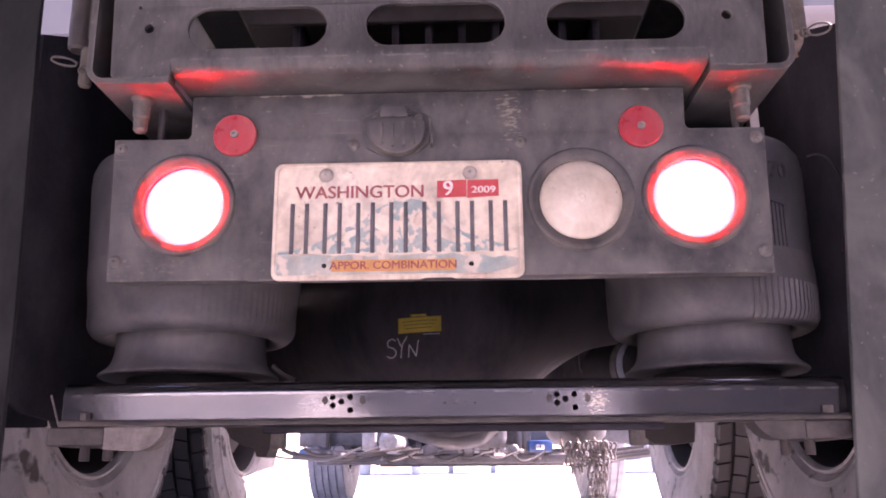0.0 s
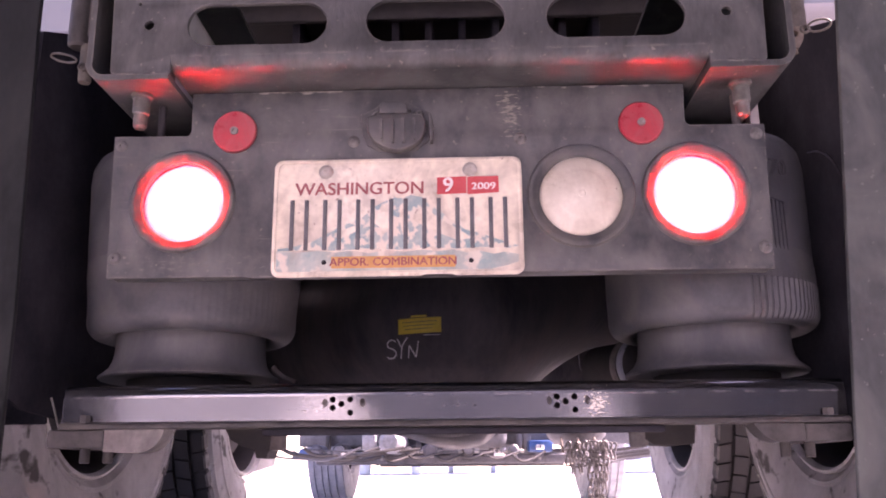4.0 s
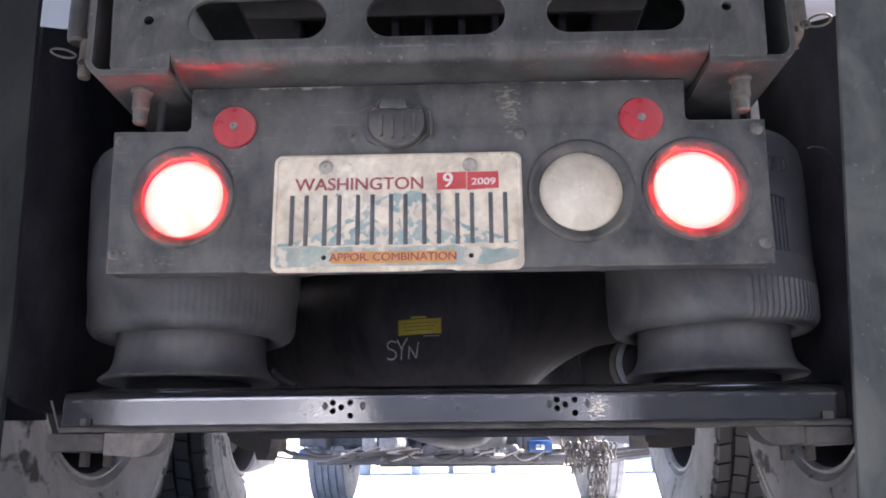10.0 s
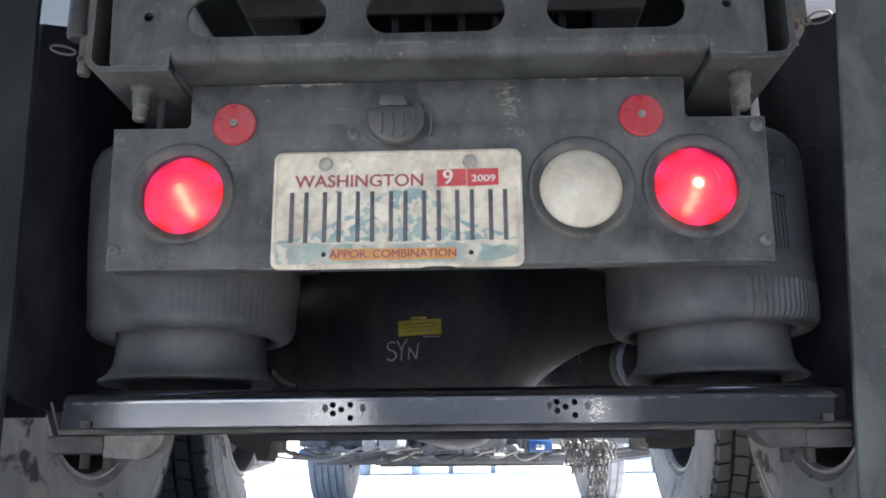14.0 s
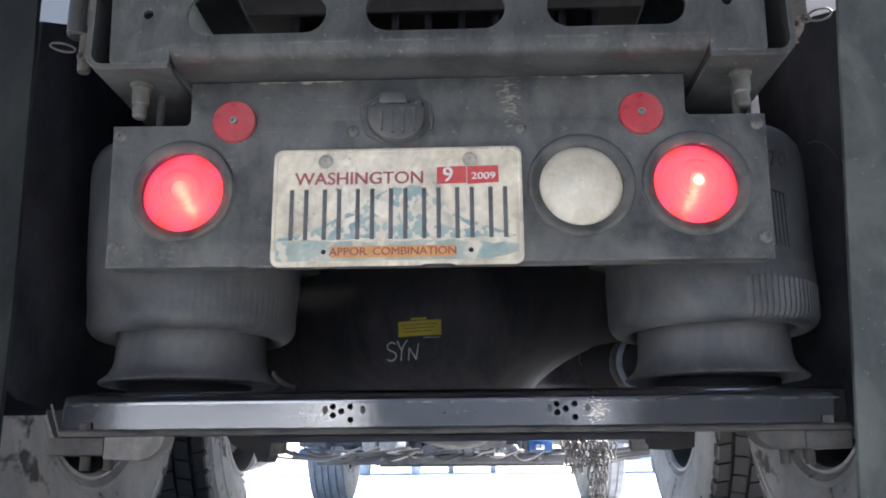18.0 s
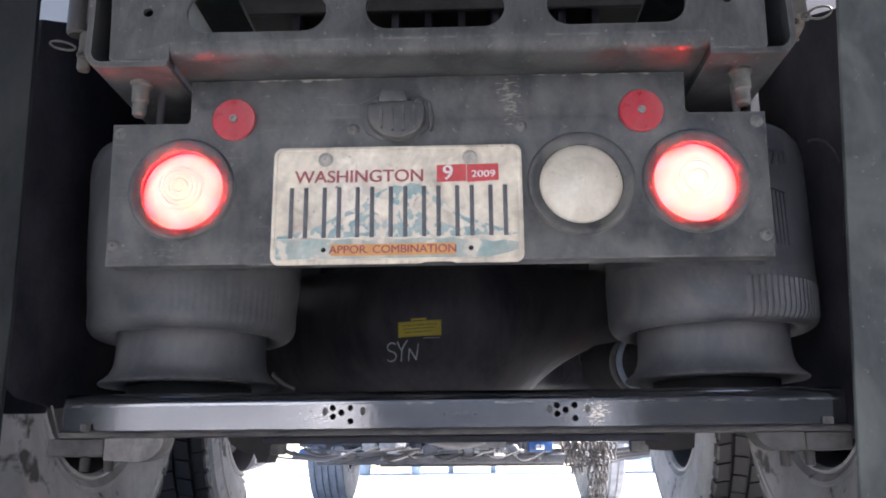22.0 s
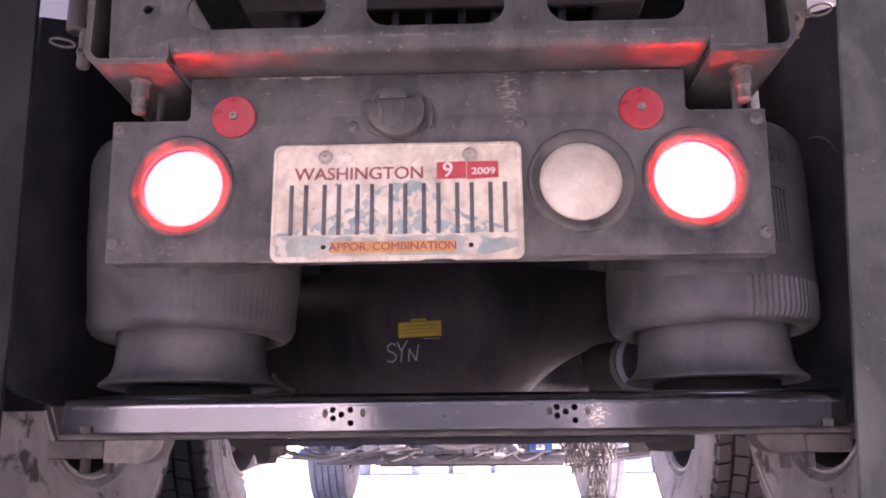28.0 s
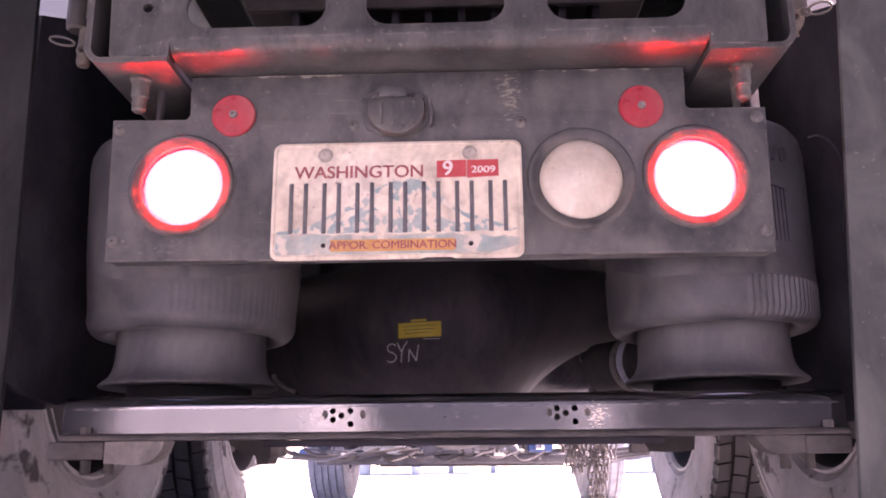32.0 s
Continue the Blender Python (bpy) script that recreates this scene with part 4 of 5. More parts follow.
def cross_beam():
    b = thing("suspension_beam", (0, 0.03, 0.293), "satin black steel suspension cross beam with bolt holes", "beam")
    left = ((-0.1304, 0.3301), (-0.1094, 0.3259), (-0.1201, 0.3200), (-0.1301, 0.3155), (-0.1091, 0.3100))
    left = [(x, min(z, 0.3255)) for x, z in left]
    holes = [circle(x, z, 0.0036, 14) for x, z in left] + [circle(x + 0.2662, z + 0.0006, 0.0036, 14) for x, z in left]
    part("web", sheet([[(-0.456, 0.3015), (0.4735, 0.3015), (0.4735, 0.330), (-0.456, 0.330)]] + holes, 0.03, 0.006, 0), BEAM_PAINT, b)
    pr = [(0.03 + 0.016 - 0.016 * math.cos(radians(g)), 0.330 + 0.016 * math.sin(radians(g))) for g in range(0, 91, 9)]
    pr += [(0.30, 0.346), (0.30, 0.340)] + [(0.03 + 0.016 - 0.010 * math.cos(radians(g)), 0.330 + 0.010 * math.sin(radians(g))) for g in range(90, -1, -9)]
    part("top_flange", along_x(pr, -0.456, 0.4735), BEAM_PAINT, b)
    pr = [(0.0365, 0.3015), (0.0300, 0.3012), (0.0235, 0.2995), (0.0215, 0.2965), (0.0215, 0.2935), (0.024, 0.2930), (0.055, 0.2930), (0.055, 0.2990), (0.0365, 0.2990)]
    part("bottom_flange", along_x(pr, -0.4555, 0.4735), BEAM_EDGE, b, "dusty turned lower lip")
    # black sheet standing for the shade inside the beam, seen through the holes
    part("hole_shade", box(-0.44, 0.45, 0.055, 0.060, 0.300, 0.338, 0), BLACK_HOLE, b)
    part("lower_strap", box(-0.215, 0.262, 0.036, 0.052, 0.2845, 0.2925, 0.002), FENDER_BLACK, b)
    for x in (-0.1395, -0.0945, 0.1272, 0.1722):
        part("plug_weld", lathe([(0, -0.0012), (0.0022, -0.0010), (0.0034, 0)], Matrix.Translation((x, 0.03, 0.3215)) @ pose(0, 0, 0, -90, 0, 0) @ Matrix.Diagonal((1, 1.5, 1, 1)), 14), ARM_DUST, b)
    for s in (-1, 1):
        x = -0.4258 if s < 0 else 0.4494
        part("flange_nut", lathe([(0, 0.3095), (0.006, 0.3095), (0.0065, 0.307), (0.0065, 0.3005)], Matrix.Translation((x, 0.0265, 0)), 6), ARM_DUST, b)
        # clamp block of the trailing arm under the beam's end
        x0, x1 = (-0.4700, -0.4012) if s < 0 else (0.4205, 0.4740)
        part("clamp_block", box(x0, x1, 0.024, 0.12, 0.2715, 0.2925, 0.003), ARM_DUST, b)
        e, up = ((0.4010, 0.329), 0.0) if s < 0 else ((0.4203, 0.362), 0.006)
        pr = [(s * e[0], 0.2925), (s * e[1], 0.2925), (s * (e[1] + 0.004), 0.281 + up), (s * (e[1] + 0.011), 0.2725 + up), (s * (e[1] + 0.020), 0.2675 + up), (s * (e[1] + 0.030), 0.2650 + up), (s * e[0], 0.2670 + up)]
        part("arm_end", along_y(pr, 0.026, 0.062), ARM_PALE if s < 0 else ARM_DUST, b, "pale dusty arm end" if s < 0 else "dusty arm end")
        for bx in (0.4305, 0.402):
            part("clamp_bolt", rod((s * bx, 0.045, 0.272), (s * bx, 0.045, 0.254), 0.0060, 12, 0.001), UNDER_DARK, b)
        if s < 0:
            pr = [(-0.360, 0.325), (-0.258, 0.325), (-0.2600, 0.2740), (-0.264, 0.2630), (-0.278, 0.2630), (-0.282, 0.2755), (-0.300, 0.2795), (-0.318, 0.2900), (-0.325, 0.3030)]
        else:
            pr = [(0.360, 0.325), (0.286, 0.325), (0.2850, 0.2850), (0.2968, 0.2771), (0.330, 0.2755), (0.3546, 0.2782)]
        part("arm_bracket", along_y(pr, 0.27, 0.33), UNDER_DARK, b, "dark cast bracket on the arm")
        x0, x1 = (-0.2615, -0.2380) if s < 0 else (0.2640, 0.2900)
        part("bracket_tab", box(x0, x1, 0.272, 0.290, 0.2740, 0.3100, 0.004), ARM_PALE, b, "pale worn tab")
        part("trailing_arm", along_x([(0.14, 0.300), (1.45, 0.372), (1.45, 0.424), (0.14, 0.340)], *sorted((s * 0.35, s * 0.43))), UNDER_DARK, b)
    part("grease_line", rod((-0.486, 0.06, 0.334), (-0.471, 0.06, 0.292), 0.0014, 8), PANEL_SCREW, b, "thin grey grease line")
    TILTED.append(b)


cross_beam()


def drive_axle(y, front=False):
    """Axle housing: ellipses strung along x, fat in the middle."""
    a = thing("drive_axle", (0, y, AXLE_Z), "oily black drive axle housing with a fat rounded middle", "axle", "drive axles")
    # x, half depth, half height; the right side is cast slimmer and higher
    keys = [(-0.95, 0.062, 0.062), (-0.46, 0.066, 0.066), (-0.36, 0.10, 0.125), (-0.26, 0.20, 0.138), (-0.17, 0.30, 0.158), (-0.08, 0.355, 0.185), (0.0, 0.370, 0.195),
            (0.08, 0.340, 0.178), (0.13, 0.305, 0.150), (0.18, 0.26, 0.112), (0.24, 0.19, 0.088), (0.32, 0.11, 0.075), (0.46, 0.066, 0.066), (0.95, 0.062, 0.062)]
    fine = bent([Vector(k) for k in keys], 5)
    bm = bmesh.new()
    rings = []
    for k in fine:
        rings.append([bm.verts.new((k.x, y + max(k.y, 0.05) * math.cos(2 * math.pi * i / 40), AXLE_Z + 0.06 * min(1, max(0, (k.x - 0.08) / 0.20)) + max(k.z, 0.05) * math.sin(2 * math.pi * i / 40))) for i in range(40)])
    for p, q in zip(rings, rings[1:]):
        for i in range(40):
            bm.faces.new((p[i], p[(i + 1) % 40], q[(i + 1) % 40], q[i]))
    bm.faces.new(rings[0])
    bm.faces.new(rings[-1])
    bmesh.ops.recalc_face_normals(bm, faces=bm.faces[:])
    return a, part("housing", bm, CAST_IRON, a)


def on_housing(x, z):
    """The place on the rear of the axle housing behind x, z."""
    ry, rz = 0.370 - 2.4 * x * x, 0.195 - 1.6 * x * x
    return AXLE_Y - ry * math.sqrt(max(1 - ((z - AXLE_Z) / rz) ** 2, 0.02))


axle_1, rear_housing = drive_axle(AXLE_Y)
axle_2, front_housing = drive_axle(1.93)
PISTONS.append(rear_housing)


def housing_marks():
    lx0, lx1, lz0, lz1 = -0.0835, -0.0118, 0.4625, 0.4866

    def skin(x0, x1, z0, z1, lift, slant=0.0):
        bm = bmesh.new()
        g = [[bm.verts.new((x0 + (x1 - x0) * i / 6, on_housing(x0 + (x1 - x0) * i / 6, z0 + (z1 - z0) * j / 4) - lift, z0 + (z1 - z0) * j / 4 + slant * i / 6)) for i in range(7)] for j in range(5)]
        for j in range(4):
            for i in range(6):
                bm.faces.new((g[j][i], g[j][i + 1], g[j + 1][i + 1], g[j + 1][i]))
        ret = bmesh.ops.solidify(bm, geom=bm.faces[:], thickness=0.0006)
        return bm
    part("warning_label", skin(lx0, lx1, lz0, lz1, 0.002, 0.001), LABEL_YELLOW, rear_housing, "yellow warning label with dark lines")
    part("label_heading", skin(-0.062, -0.036, 0.4882, 0.4915, 0.002), LABEL_YELLOW, rear_housing)
    for i in range(3):
        part("label_line", skin(-0.077 + 0.002 * i, -0.019 - 0.004 * i, 0.4800 - 0.0055 * i, 0.4808 - 0.0055 * i, 0.0030, 0.001), INK, rear_housing)
    part("label_line", skin(-0.042, -0.014, 0.4592, 0.4605, 0.002), PAINT_MARK, rear_housing)
    # hand-painted letters S Y N
    strokes = {"letter_s": [[(0.016, 0.026), (0.009, 0.029), (0.002, 0.025), (0.003, 0.018), (0.012, 0.014), (0.016, 0.008), (0.012, 0.002), (0.004, 0.001), (0.0, 0.004)]],
               "letter_y": [[(0.019, 0.030), (0.025, 0.017)], [(0.036, 0.031), (0.027, 0.018), (0.024, 0.0)]],
               "letter_n": [[(0.037, 0.0), (0.039, 0.019)], [(0.039, 0.019), (0.050, 0.001)], [(0.050, 0.001), (0.055, 0.025)]]}
    for name, lines in strokes.items():
        bm = bmesh.new()
        for line in lines:
            pts = bent([(q[0], 0, q[1]) for q in line], 5)
            tube([(-0.1050 + q.x, on_housing(-0.105 + q.x, 0.4265 + q.z) - 0.0003, 0.4265 + q.z) for q in pts], 0.0011, 6, bm=bm)
        part(name, bm, PAINT_MARK, rear_housing, "hand-painted white letter")


housing_marks()


# ---- wheels ----
def tyre_mesh(tread_rows, count, steer):
    """Tyre, tread and wheel, axis along x, the open side of the wheel to -x."""
    w = new("wheel")
    ORIGIN[w.name] = Vector((0, 0, 0))
    tagged(w, "dusty truck tyre on a steel disc wheel")
    turn = pose(0, 0, 0, 0, 90, 0)
    pr = [(0.270, -0.105), (0.284, -0.119), (0.287, -0.124), (0.294, -0.125), (0.297, -0.122), (0.330, -0.132), (0.370, -0.138), (0.406, -0.138), (0.409, -0.141), (0.416, -0.141), (0.419, -0.137), (0.440, -0.132), (0.450, -0.128), (0.452, -0.131), (0.459, -0.129), (0.462, -0.122), (0.478, -0.112), (0.486, -0.100), (0.487, 0.100), (0.478, 0.112), (0.462, 0.122), (0.41, 0.138), (0.36, 0.136), (0.31, 0.126), (0.270, 0.105), (0.270, -0.105)]
    part("tyre", lathe(pr, turn, 96), TYRE_DUST, w)
    verts, faces = [], []
    for row, (x0, x1) in enumerate(tread_rows):
        edge = row in (0, len(tread_rows) - 1)
        for i in range(count):
            a0 = 2 * math.pi * (i + 0.5 * (row % 2)) / count
            a1 = a0 + 2 * math.pi / count * (0.995 if steer else 0.90)
            k = len(verts)
            skew = 0.0 if steer else 0.12 * 2 * math.pi / count * (1 if row % 2 else -1)
            for r, g in ((0.478, 0.0), (0.500 if not edge else 0.497, 0.002)):
                for x, a in ((x0 + g, a0), (x1 - g, a0 + skew), (x1 - g, a1 + skew), (x0 + g, a1)):
                    verts.append((x, r * math.cos(a), r * math.sin(a)))
            faces += [(k, k + 1, k + 5, k + 4), (k + 1, k + 2, k + 6, k + 5), (k + 2, k + 3, k + 7, k + 6), (k + 3, k, k + 4, k + 7), (k + 4, k + 5, k + 6, k + 7)]
    me = bpy.data.meshes.new("tread")
    me.from_pydata(verts, [], faces)
    part("tread", me, STEER_TREAD if steer else TREAD, w, "dusty tread with sun glare put into its colour" if steer else "black block tread", smooth=False, kind="stuff")
    lugs, quads = [], []
    for side in () if steer else (-1, 1):
        for i in range(count):
            a0 = 2 * math.pi * i / count
            a1, k = a0 + 2 * math.pi / count * 0.70, len(lugs)
            for r, x in ((0.474, 0.1210), (0.474, 0.114), (0.4960, 0.1185), (0.4980, 0.112)):
                for a in (a0, a1):
                    lugs.append((side * x, r * math.cos(a), r * math.sin(a)))
            quads += [(k, k + 1, k + 5, k + 4), (k + 4, k + 5, k + 7, k + 6), (k, k + 4, k + 6, k + 2), (k + 1, k + 3, k + 7, k + 5), (k, k + 2, k + 3, k + 1)]
    me = bpy.data.meshes.new("shoulder_lug")
    me.from_pydata(lugs, [], quads)
    if not steer:
        part("shoulder_lug", me, LUG_DUST, w, "dusty lugs along the shoulder", smooth=False, kind="stuff")
    part("tread_base", lathe([(0.470, -0.113), (0.4865, -0.110), (0.4885, -0.104), (0.4885, 0.104), (0.4865, 0.110), (0.470, 0.113)], turn, 96), STEER_TREAD if steer else TREAD, w, "rubber between the tread blocks")
    rim = [(0.2605, -0.106), (0.255, -0.095), (0.250, -0.05), (0.247, 0.06), (0.11, 0.075), (0, 0.075), (0, 0.082), (0.12, 0.083), (0.262, 0.072), (0.268, 0.1), (0.272, 0.1)]
    part("rim", lathe(rim, turn, 64), UNDER_DARK, w, "dark steel rim")
    part("rim_lip", lathe([(0.273, -0.110), (0.271, -0.117), (0.266, -0.119), (0.262, -0.114), (0.260, -0.105), (0.273, -0.104)], turn, 64), RIM_LIP, w, "bright worn rim lip")
    part("brake_drum", lathe([(0, -0.08), (0.14, -0.08), (0.205, -0.06), (0.21, 0.07), (0, 0.07)], turn, 48), UNDER_DARK, w, "dark brake drum")
    part("hub", lathe([(0, -0.16), (0.07, -0.16), (0.085, -0.13), (0.09, -0.08), (0, -0.08)], turn, 32), CAST_IRON, w)
    for i in range(6):
        a = 2 * math.pi * i / 6
        part("wheel_bolt", rod((-0.105, 0.11 * math.cos(a), 0.11 * math.sin(a)), (-0.078, 0.11 * math.cos(a), 0.11 * math.sin(a)), 0.010, 6), RUSTY, w)
    return w


ROWS = [(-0.118, -0.078), (-0.072, -0.028), (-0.022, 0.022), (0.028, 0.072), (0.078, 0.118)]
wheel = tyre_mesh(ROWS, 52, False)
wheel.parent = axle_1
IN_X, OUT_X = 0.845, 1.165
wheel.matrix_basis = pose(IN_X, 0, 0)
copy_thing(wheel, pose(-IN_X, 0, 0, 0, 0, 180))
for axle in (axle_1, axle_2):
    wheel.parent = axle
    if axle == axle_2:
        copy_thing(wheel, pose(IN_X, 0, 0, 17, 0, 0))
        copy_thing(wheel, pose(-IN_X, 0, 0, 11, 0, 180))
    copy_thing(wheel, pose(OUT_X, 0, 0, 5, 0, 180))
    copy_thing(wheel, pose(-OUT_X, 0, 0, 8, 0, 0))
wheel.parent = axle_1


# ---- wheel arches, cab and gear above ----
def fender(s):
    f = thing("fender", (s * 0.9, AXLE_Y, AXLE_Z + 0.64), "black plastic fender curved over the tandem wheels", "fender", "fenders")
    R, th = (0.642 if s < 0 else 0.660), 0.006
    arc = [(AXLE_Y - R * math.cos(radians(a)), AXLE_Z + R * math.sin(radians(a))) for a in range(-17, 91, 4)]
    arc += [(1.93 + R * math.sin(radians(a)), AXLE_Z + R * math.cos(radians(a))) for a in range(0, 89, 4)]
    inner = [(AXLE_Y - (R - th) * math.cos(radians(a)), AXLE_Z + (R - th) * math.sin(radians(a))) for a in range(-17, 91, 4)]
    inner += [(1.93 + (R - th) * math.sin(radians(a)), AXLE_Z + (R - th) * math.cos(radians(a))) for a in range(0, 89, 4)]
    x0, x1 = sorted((s * 0.5306, s * 1.30))
    part("shell", along_x(arc + inner[::-1], x0, x1), FENDER_BLACK, f)
    # added black sheet: stands for the shade under the fender, over the upper tyre
    x0, x1 = sorted((s * 0.5256, s * 0.5300))
    part("shade_sheet", along_x([(0.0085, 0.824 if s < 0 else 0.816), (0.45, 1.04 if s < 0 else 1.01), (0.45, 0.42), (0.32, 0.35 if s < 0 else 0.325), (0.16, 0.325 if s < 0 else 0.292), (0.06, 0.332 if s < 0 else 0.292), (0.0085, 0.350 if s < 0 else 0.30)], x0, x1), FENDER_BLACK, f, "black sheet added for the shade beside the tyre")
    part("bracket", box(min(s * 0.425, s * 0.536), max(s * 0.425, s * 0.536), AXLE_Y - 0.02, AXLE_Y + 0.02, 0.9, AXLE_Z + R, 0.002), UNDER_DARK, f)
    RAISED.append(f)


for side in (-1, 1):
    fender(side)


def top_gear():
    d = thing("deck_plate", (0, 1.0, 1.05), "dark grimy steel coupling plate with ribs across the frame rails", "deck plate")
    part("plate", box(-0.3872, 0.3872, -0.06, 2.1, 1.085, 1.10, 0.003), UNDER_DARK, d)
    for s in (-1, 1):
        x0, x1 = sorted((s * 0.390, s * 0.5225))
        part("side_plate", box(x0, x1, -0.06, 2.1, 1.085, 1.10, 0.003), UNDER_DARK, d)
    part("rear_lip", box(-0.380, 0.369, 0.39, 0.404, 1.048, 1.0848, 0.004), UNDER_DARK, d, "dusty rear lip")
    for i in range(10):
        x = -0.285 + 0.0615 * i
        part("rib", box(x, x + 0.014, 0.42, 1.2, 1.0, 1.085, 0.002), FENDER_BLACK, d)
    part("bulkhead", box(-0.372, 0.363, 1.2, 1.22, 0.975, 1.085, 0.004), UNDER_DARK, d)
    RAISED.append(d)
    c = thing("suspension_crossmember", (0, 0.98, 0.72), "dark grimy suspension crossmember between the rails", "crossmember")
    part("web", box(-0.324, 0.324, 1.0, 1.02, 0.56, 0.96, 0.003), CAST_IRON, c)
    part("lower_flange", box(-0.324, 0.324, 0.9, 1.12, 0.55, 0.56, 0.003), CAST_IRON, c)
    RAISED.append(c)
    # added dark plates that cover the brightly lit underside of the rails
    for s in (-1, 1):
        h = thing("gap_cover", (s * 0.375, 1.15, 0.708), "dark plate added under the frame rail to hide its lit underside", "bracket", "hanger brackets")
        pr = [(s * 0.30, 0.7075), (s * 0.46, 0.7075), (s * 0.45, 0.45), (s * 0.42, 0.40), (s * 0.36, 0.40), (s * 0.31, 0.50)]
        part("plate", along_y(pr, 1.14, 1.16), CAST_IRON, h)
        part("bush", rod((s * 0.34, 1.20, 0.44), (s * 0.44, 1.20, 0.44), 0.04, 20, 0.004), CAST_IRON, h)
        RAISED.append(h)
    cab = thing("truck_cab", (0, 4.6, 0.95), "pale silver rear wall of the truck's sleeper cab", "cab")
    part("rear_wall", box(-1.22, 1.22, 4.5, 4.6, 0.95, 3.95, 0.06, 4), CAB_PAINT, cab)
    part("body", box(-1.20, 1.20, 4.602, 6.3, 0.90, 3.6, 0.08, 4), CAB_PAINT, cab)
    for i in range(7):
        x = -0.9 + 0.3 * i
        part("seam", box(x, x + 0.012, 4.494, 4.502, 1.05, 3.8, 0.002), CAB_PAINT, cab)


top_gear()


# ---- under the truck ----
def underside():
    s = thing("drive_shaft", (0, 2.9, 0.45), "grimy steel drive shaft running forward under the truck", "drive shaft")
    part("tube", rod((0, 2.30, 0.455), (0, 3.9, 0.47), 0.052, 24), UNDER_DUSTY, s)
    part("yoke", rod((0, 2.22, 0.455), (0, 2.32, 0.455), 0.075, 16, 0.01), UNDER_DUSTY, s)
    g = thing("gearbox", (0, 4.3, 0.5), "grimy cast gearbox under the cab", "gearbox")
    part("case", box(-0.24, 0.24, 3.9, 4.7, 0.36, 0.80, 0.05, 3), UNDER_DUSTY, g)
    part("bell_housing", box(-0.33, 0.33, 4.71, 4.95, 0.32, 0.85, 0.06, 3), UNDER_DUSTY, g)
    for i in range(6):
        part("cooling_rib", box(-0.22 + 0.08 * i, -0.205 + 0.08 * i, 3.885, 3.902, 0.42, 0.74, 0.002), UNDER_DUSTY, g)
    e = thing("engine_pan", (0, 5.6, 0.4), "dark oil pan below the engine", "engine")
    part("pan", box(-0.26, 0.26, 5.0, 6.2, 0.31, 0.55, 0.05, 3), UNDER_DUSTY, e)
    part("block", box(-0.36, 0.36, 5.0, 6.6, 0.552, 0.95, 0.05, 3), UNDER_DUSTY, e)
    a = thing("steer_axle", (0, 5.35, 0.32), "dark forged steer axle beam between the front wheels", "axle")
    pr = [(5.29, 0.262), (5.41, 0.262), (5.41, 0.285), (5.37, 0.30), (5.37, 0.345), (5.41, 0.36), (5.41, 0.38), (5.29, 0.38), (5.29, 0.36), (5.33, 0.345), (5.33, 0.30), (5.29, 0.285)]
    part("beam", along_x(pr, -0.62, 0.70), UNDER_DUSTY, a)
    for x in (-0.62, 0.70):
        sx = -1 if x < 0 else 1
        part("beam_end", tube(bent([(x, 5.35, 0.32), (x + sx * 0.10, 5.35, 0.36), (x + sx * 0.2, 5.35, 0.46)], 5), 0.055, 14), UNDER_DUSTY, a)
        part("steering_arm", tube(bent([(x + sx * 0.1, 5.30, 0.40), (x, 5.12, 0.36), (x - sx * 0.15, 5.08, 0.355)], 5), 0.018, 10), UNDER_DUSTY, a)
    sw = tyre_mesh([(-0.118, -0.075), (-0.068, -0.024), (-0.017, 0.017), (0.024, 0.068), (0.075, 0.118)], 60, True)
    tagged(sw, "dusty steer tyre with straight tread grooves on a steel wheel")
    sw.parent = a
    sw.matrix_basis = pose(0.95, 0, AXLE_Z - 0.32)
    copy_thing(sw, pose(-0.955, 0, AXLE_Z - 0.32, 0, 0, 180))
    part("tie_rod", rod((-0.72, 5.12, 0.355), (0.80, 5.12, 0.355), 0.02, 12), UNDER_DUSTY, a)
    for x in (-0.42, 0.45):
        sp = thing("leaf_spring", (x, 5.35, 0.42), "rusty leaf spring pack on the steer axle", "leaf spring", "leaf springs")
        for k in range(3):
            ln = 0.75 - 0.18 * k
            prof = [(5.35 + ln * (i / 8 - 1), 0.42 - 0.014 * k + 0.09 * (i / 8 - 1) ** 2) for i in range(17)]
            prof = prof + [(u, v - 0.012) for u, v in prof[::-1]]
            part("leaf", along_x(prof, x - 0.04, x + 0.04), RUSTY, sp)
    # round air tank, its end to the rear
    t = thing("air_tank", (-0.42, 3.6, 0.40), "dusty grey round air tank slung beside the gearbox", "air tank")
    part("shell", lathe([(0, -0.01), (0.04, -0.006), (0.058, 0.012), (0.06, 0.03), (0.06, 0.6), (0, 0.61)], Matrix.Translation((-0.385, 3.5, 0.385)) @ pose(0, 0, 0, -90, 0, 0), 28), RIM_STEEL, t)
    part("strap", lathe([(0.062, 0.1), (0.062, 0.14)], Matrix.Translation((-0.385, 3.5, 0.385)) @ pose(0, 0, 0, -90, 0, 0), 28), BARE_STEEL, t)
    part("valve_block", box(-0.53, -0.46, 3.5, 3.6, 0.34, 0.44, 0.01), RIM_STEEL, t)
    rails = thing("lower_skid", (0, 4.0, 0.3), "grimy flat crossbar and brackets below the gearbox", "crossbar")
    part("crossbar", box(-0.86, 0.88, 4.02, 4.08, 0.272, 0.325, 0.012), UNDER_DUSTY, rails)
    part("upper_crossbar", box(-0.98, 0.98, 4.115, 4.17, 0.378, 0.50, 0.012), UNDER_DUSTY, rails)
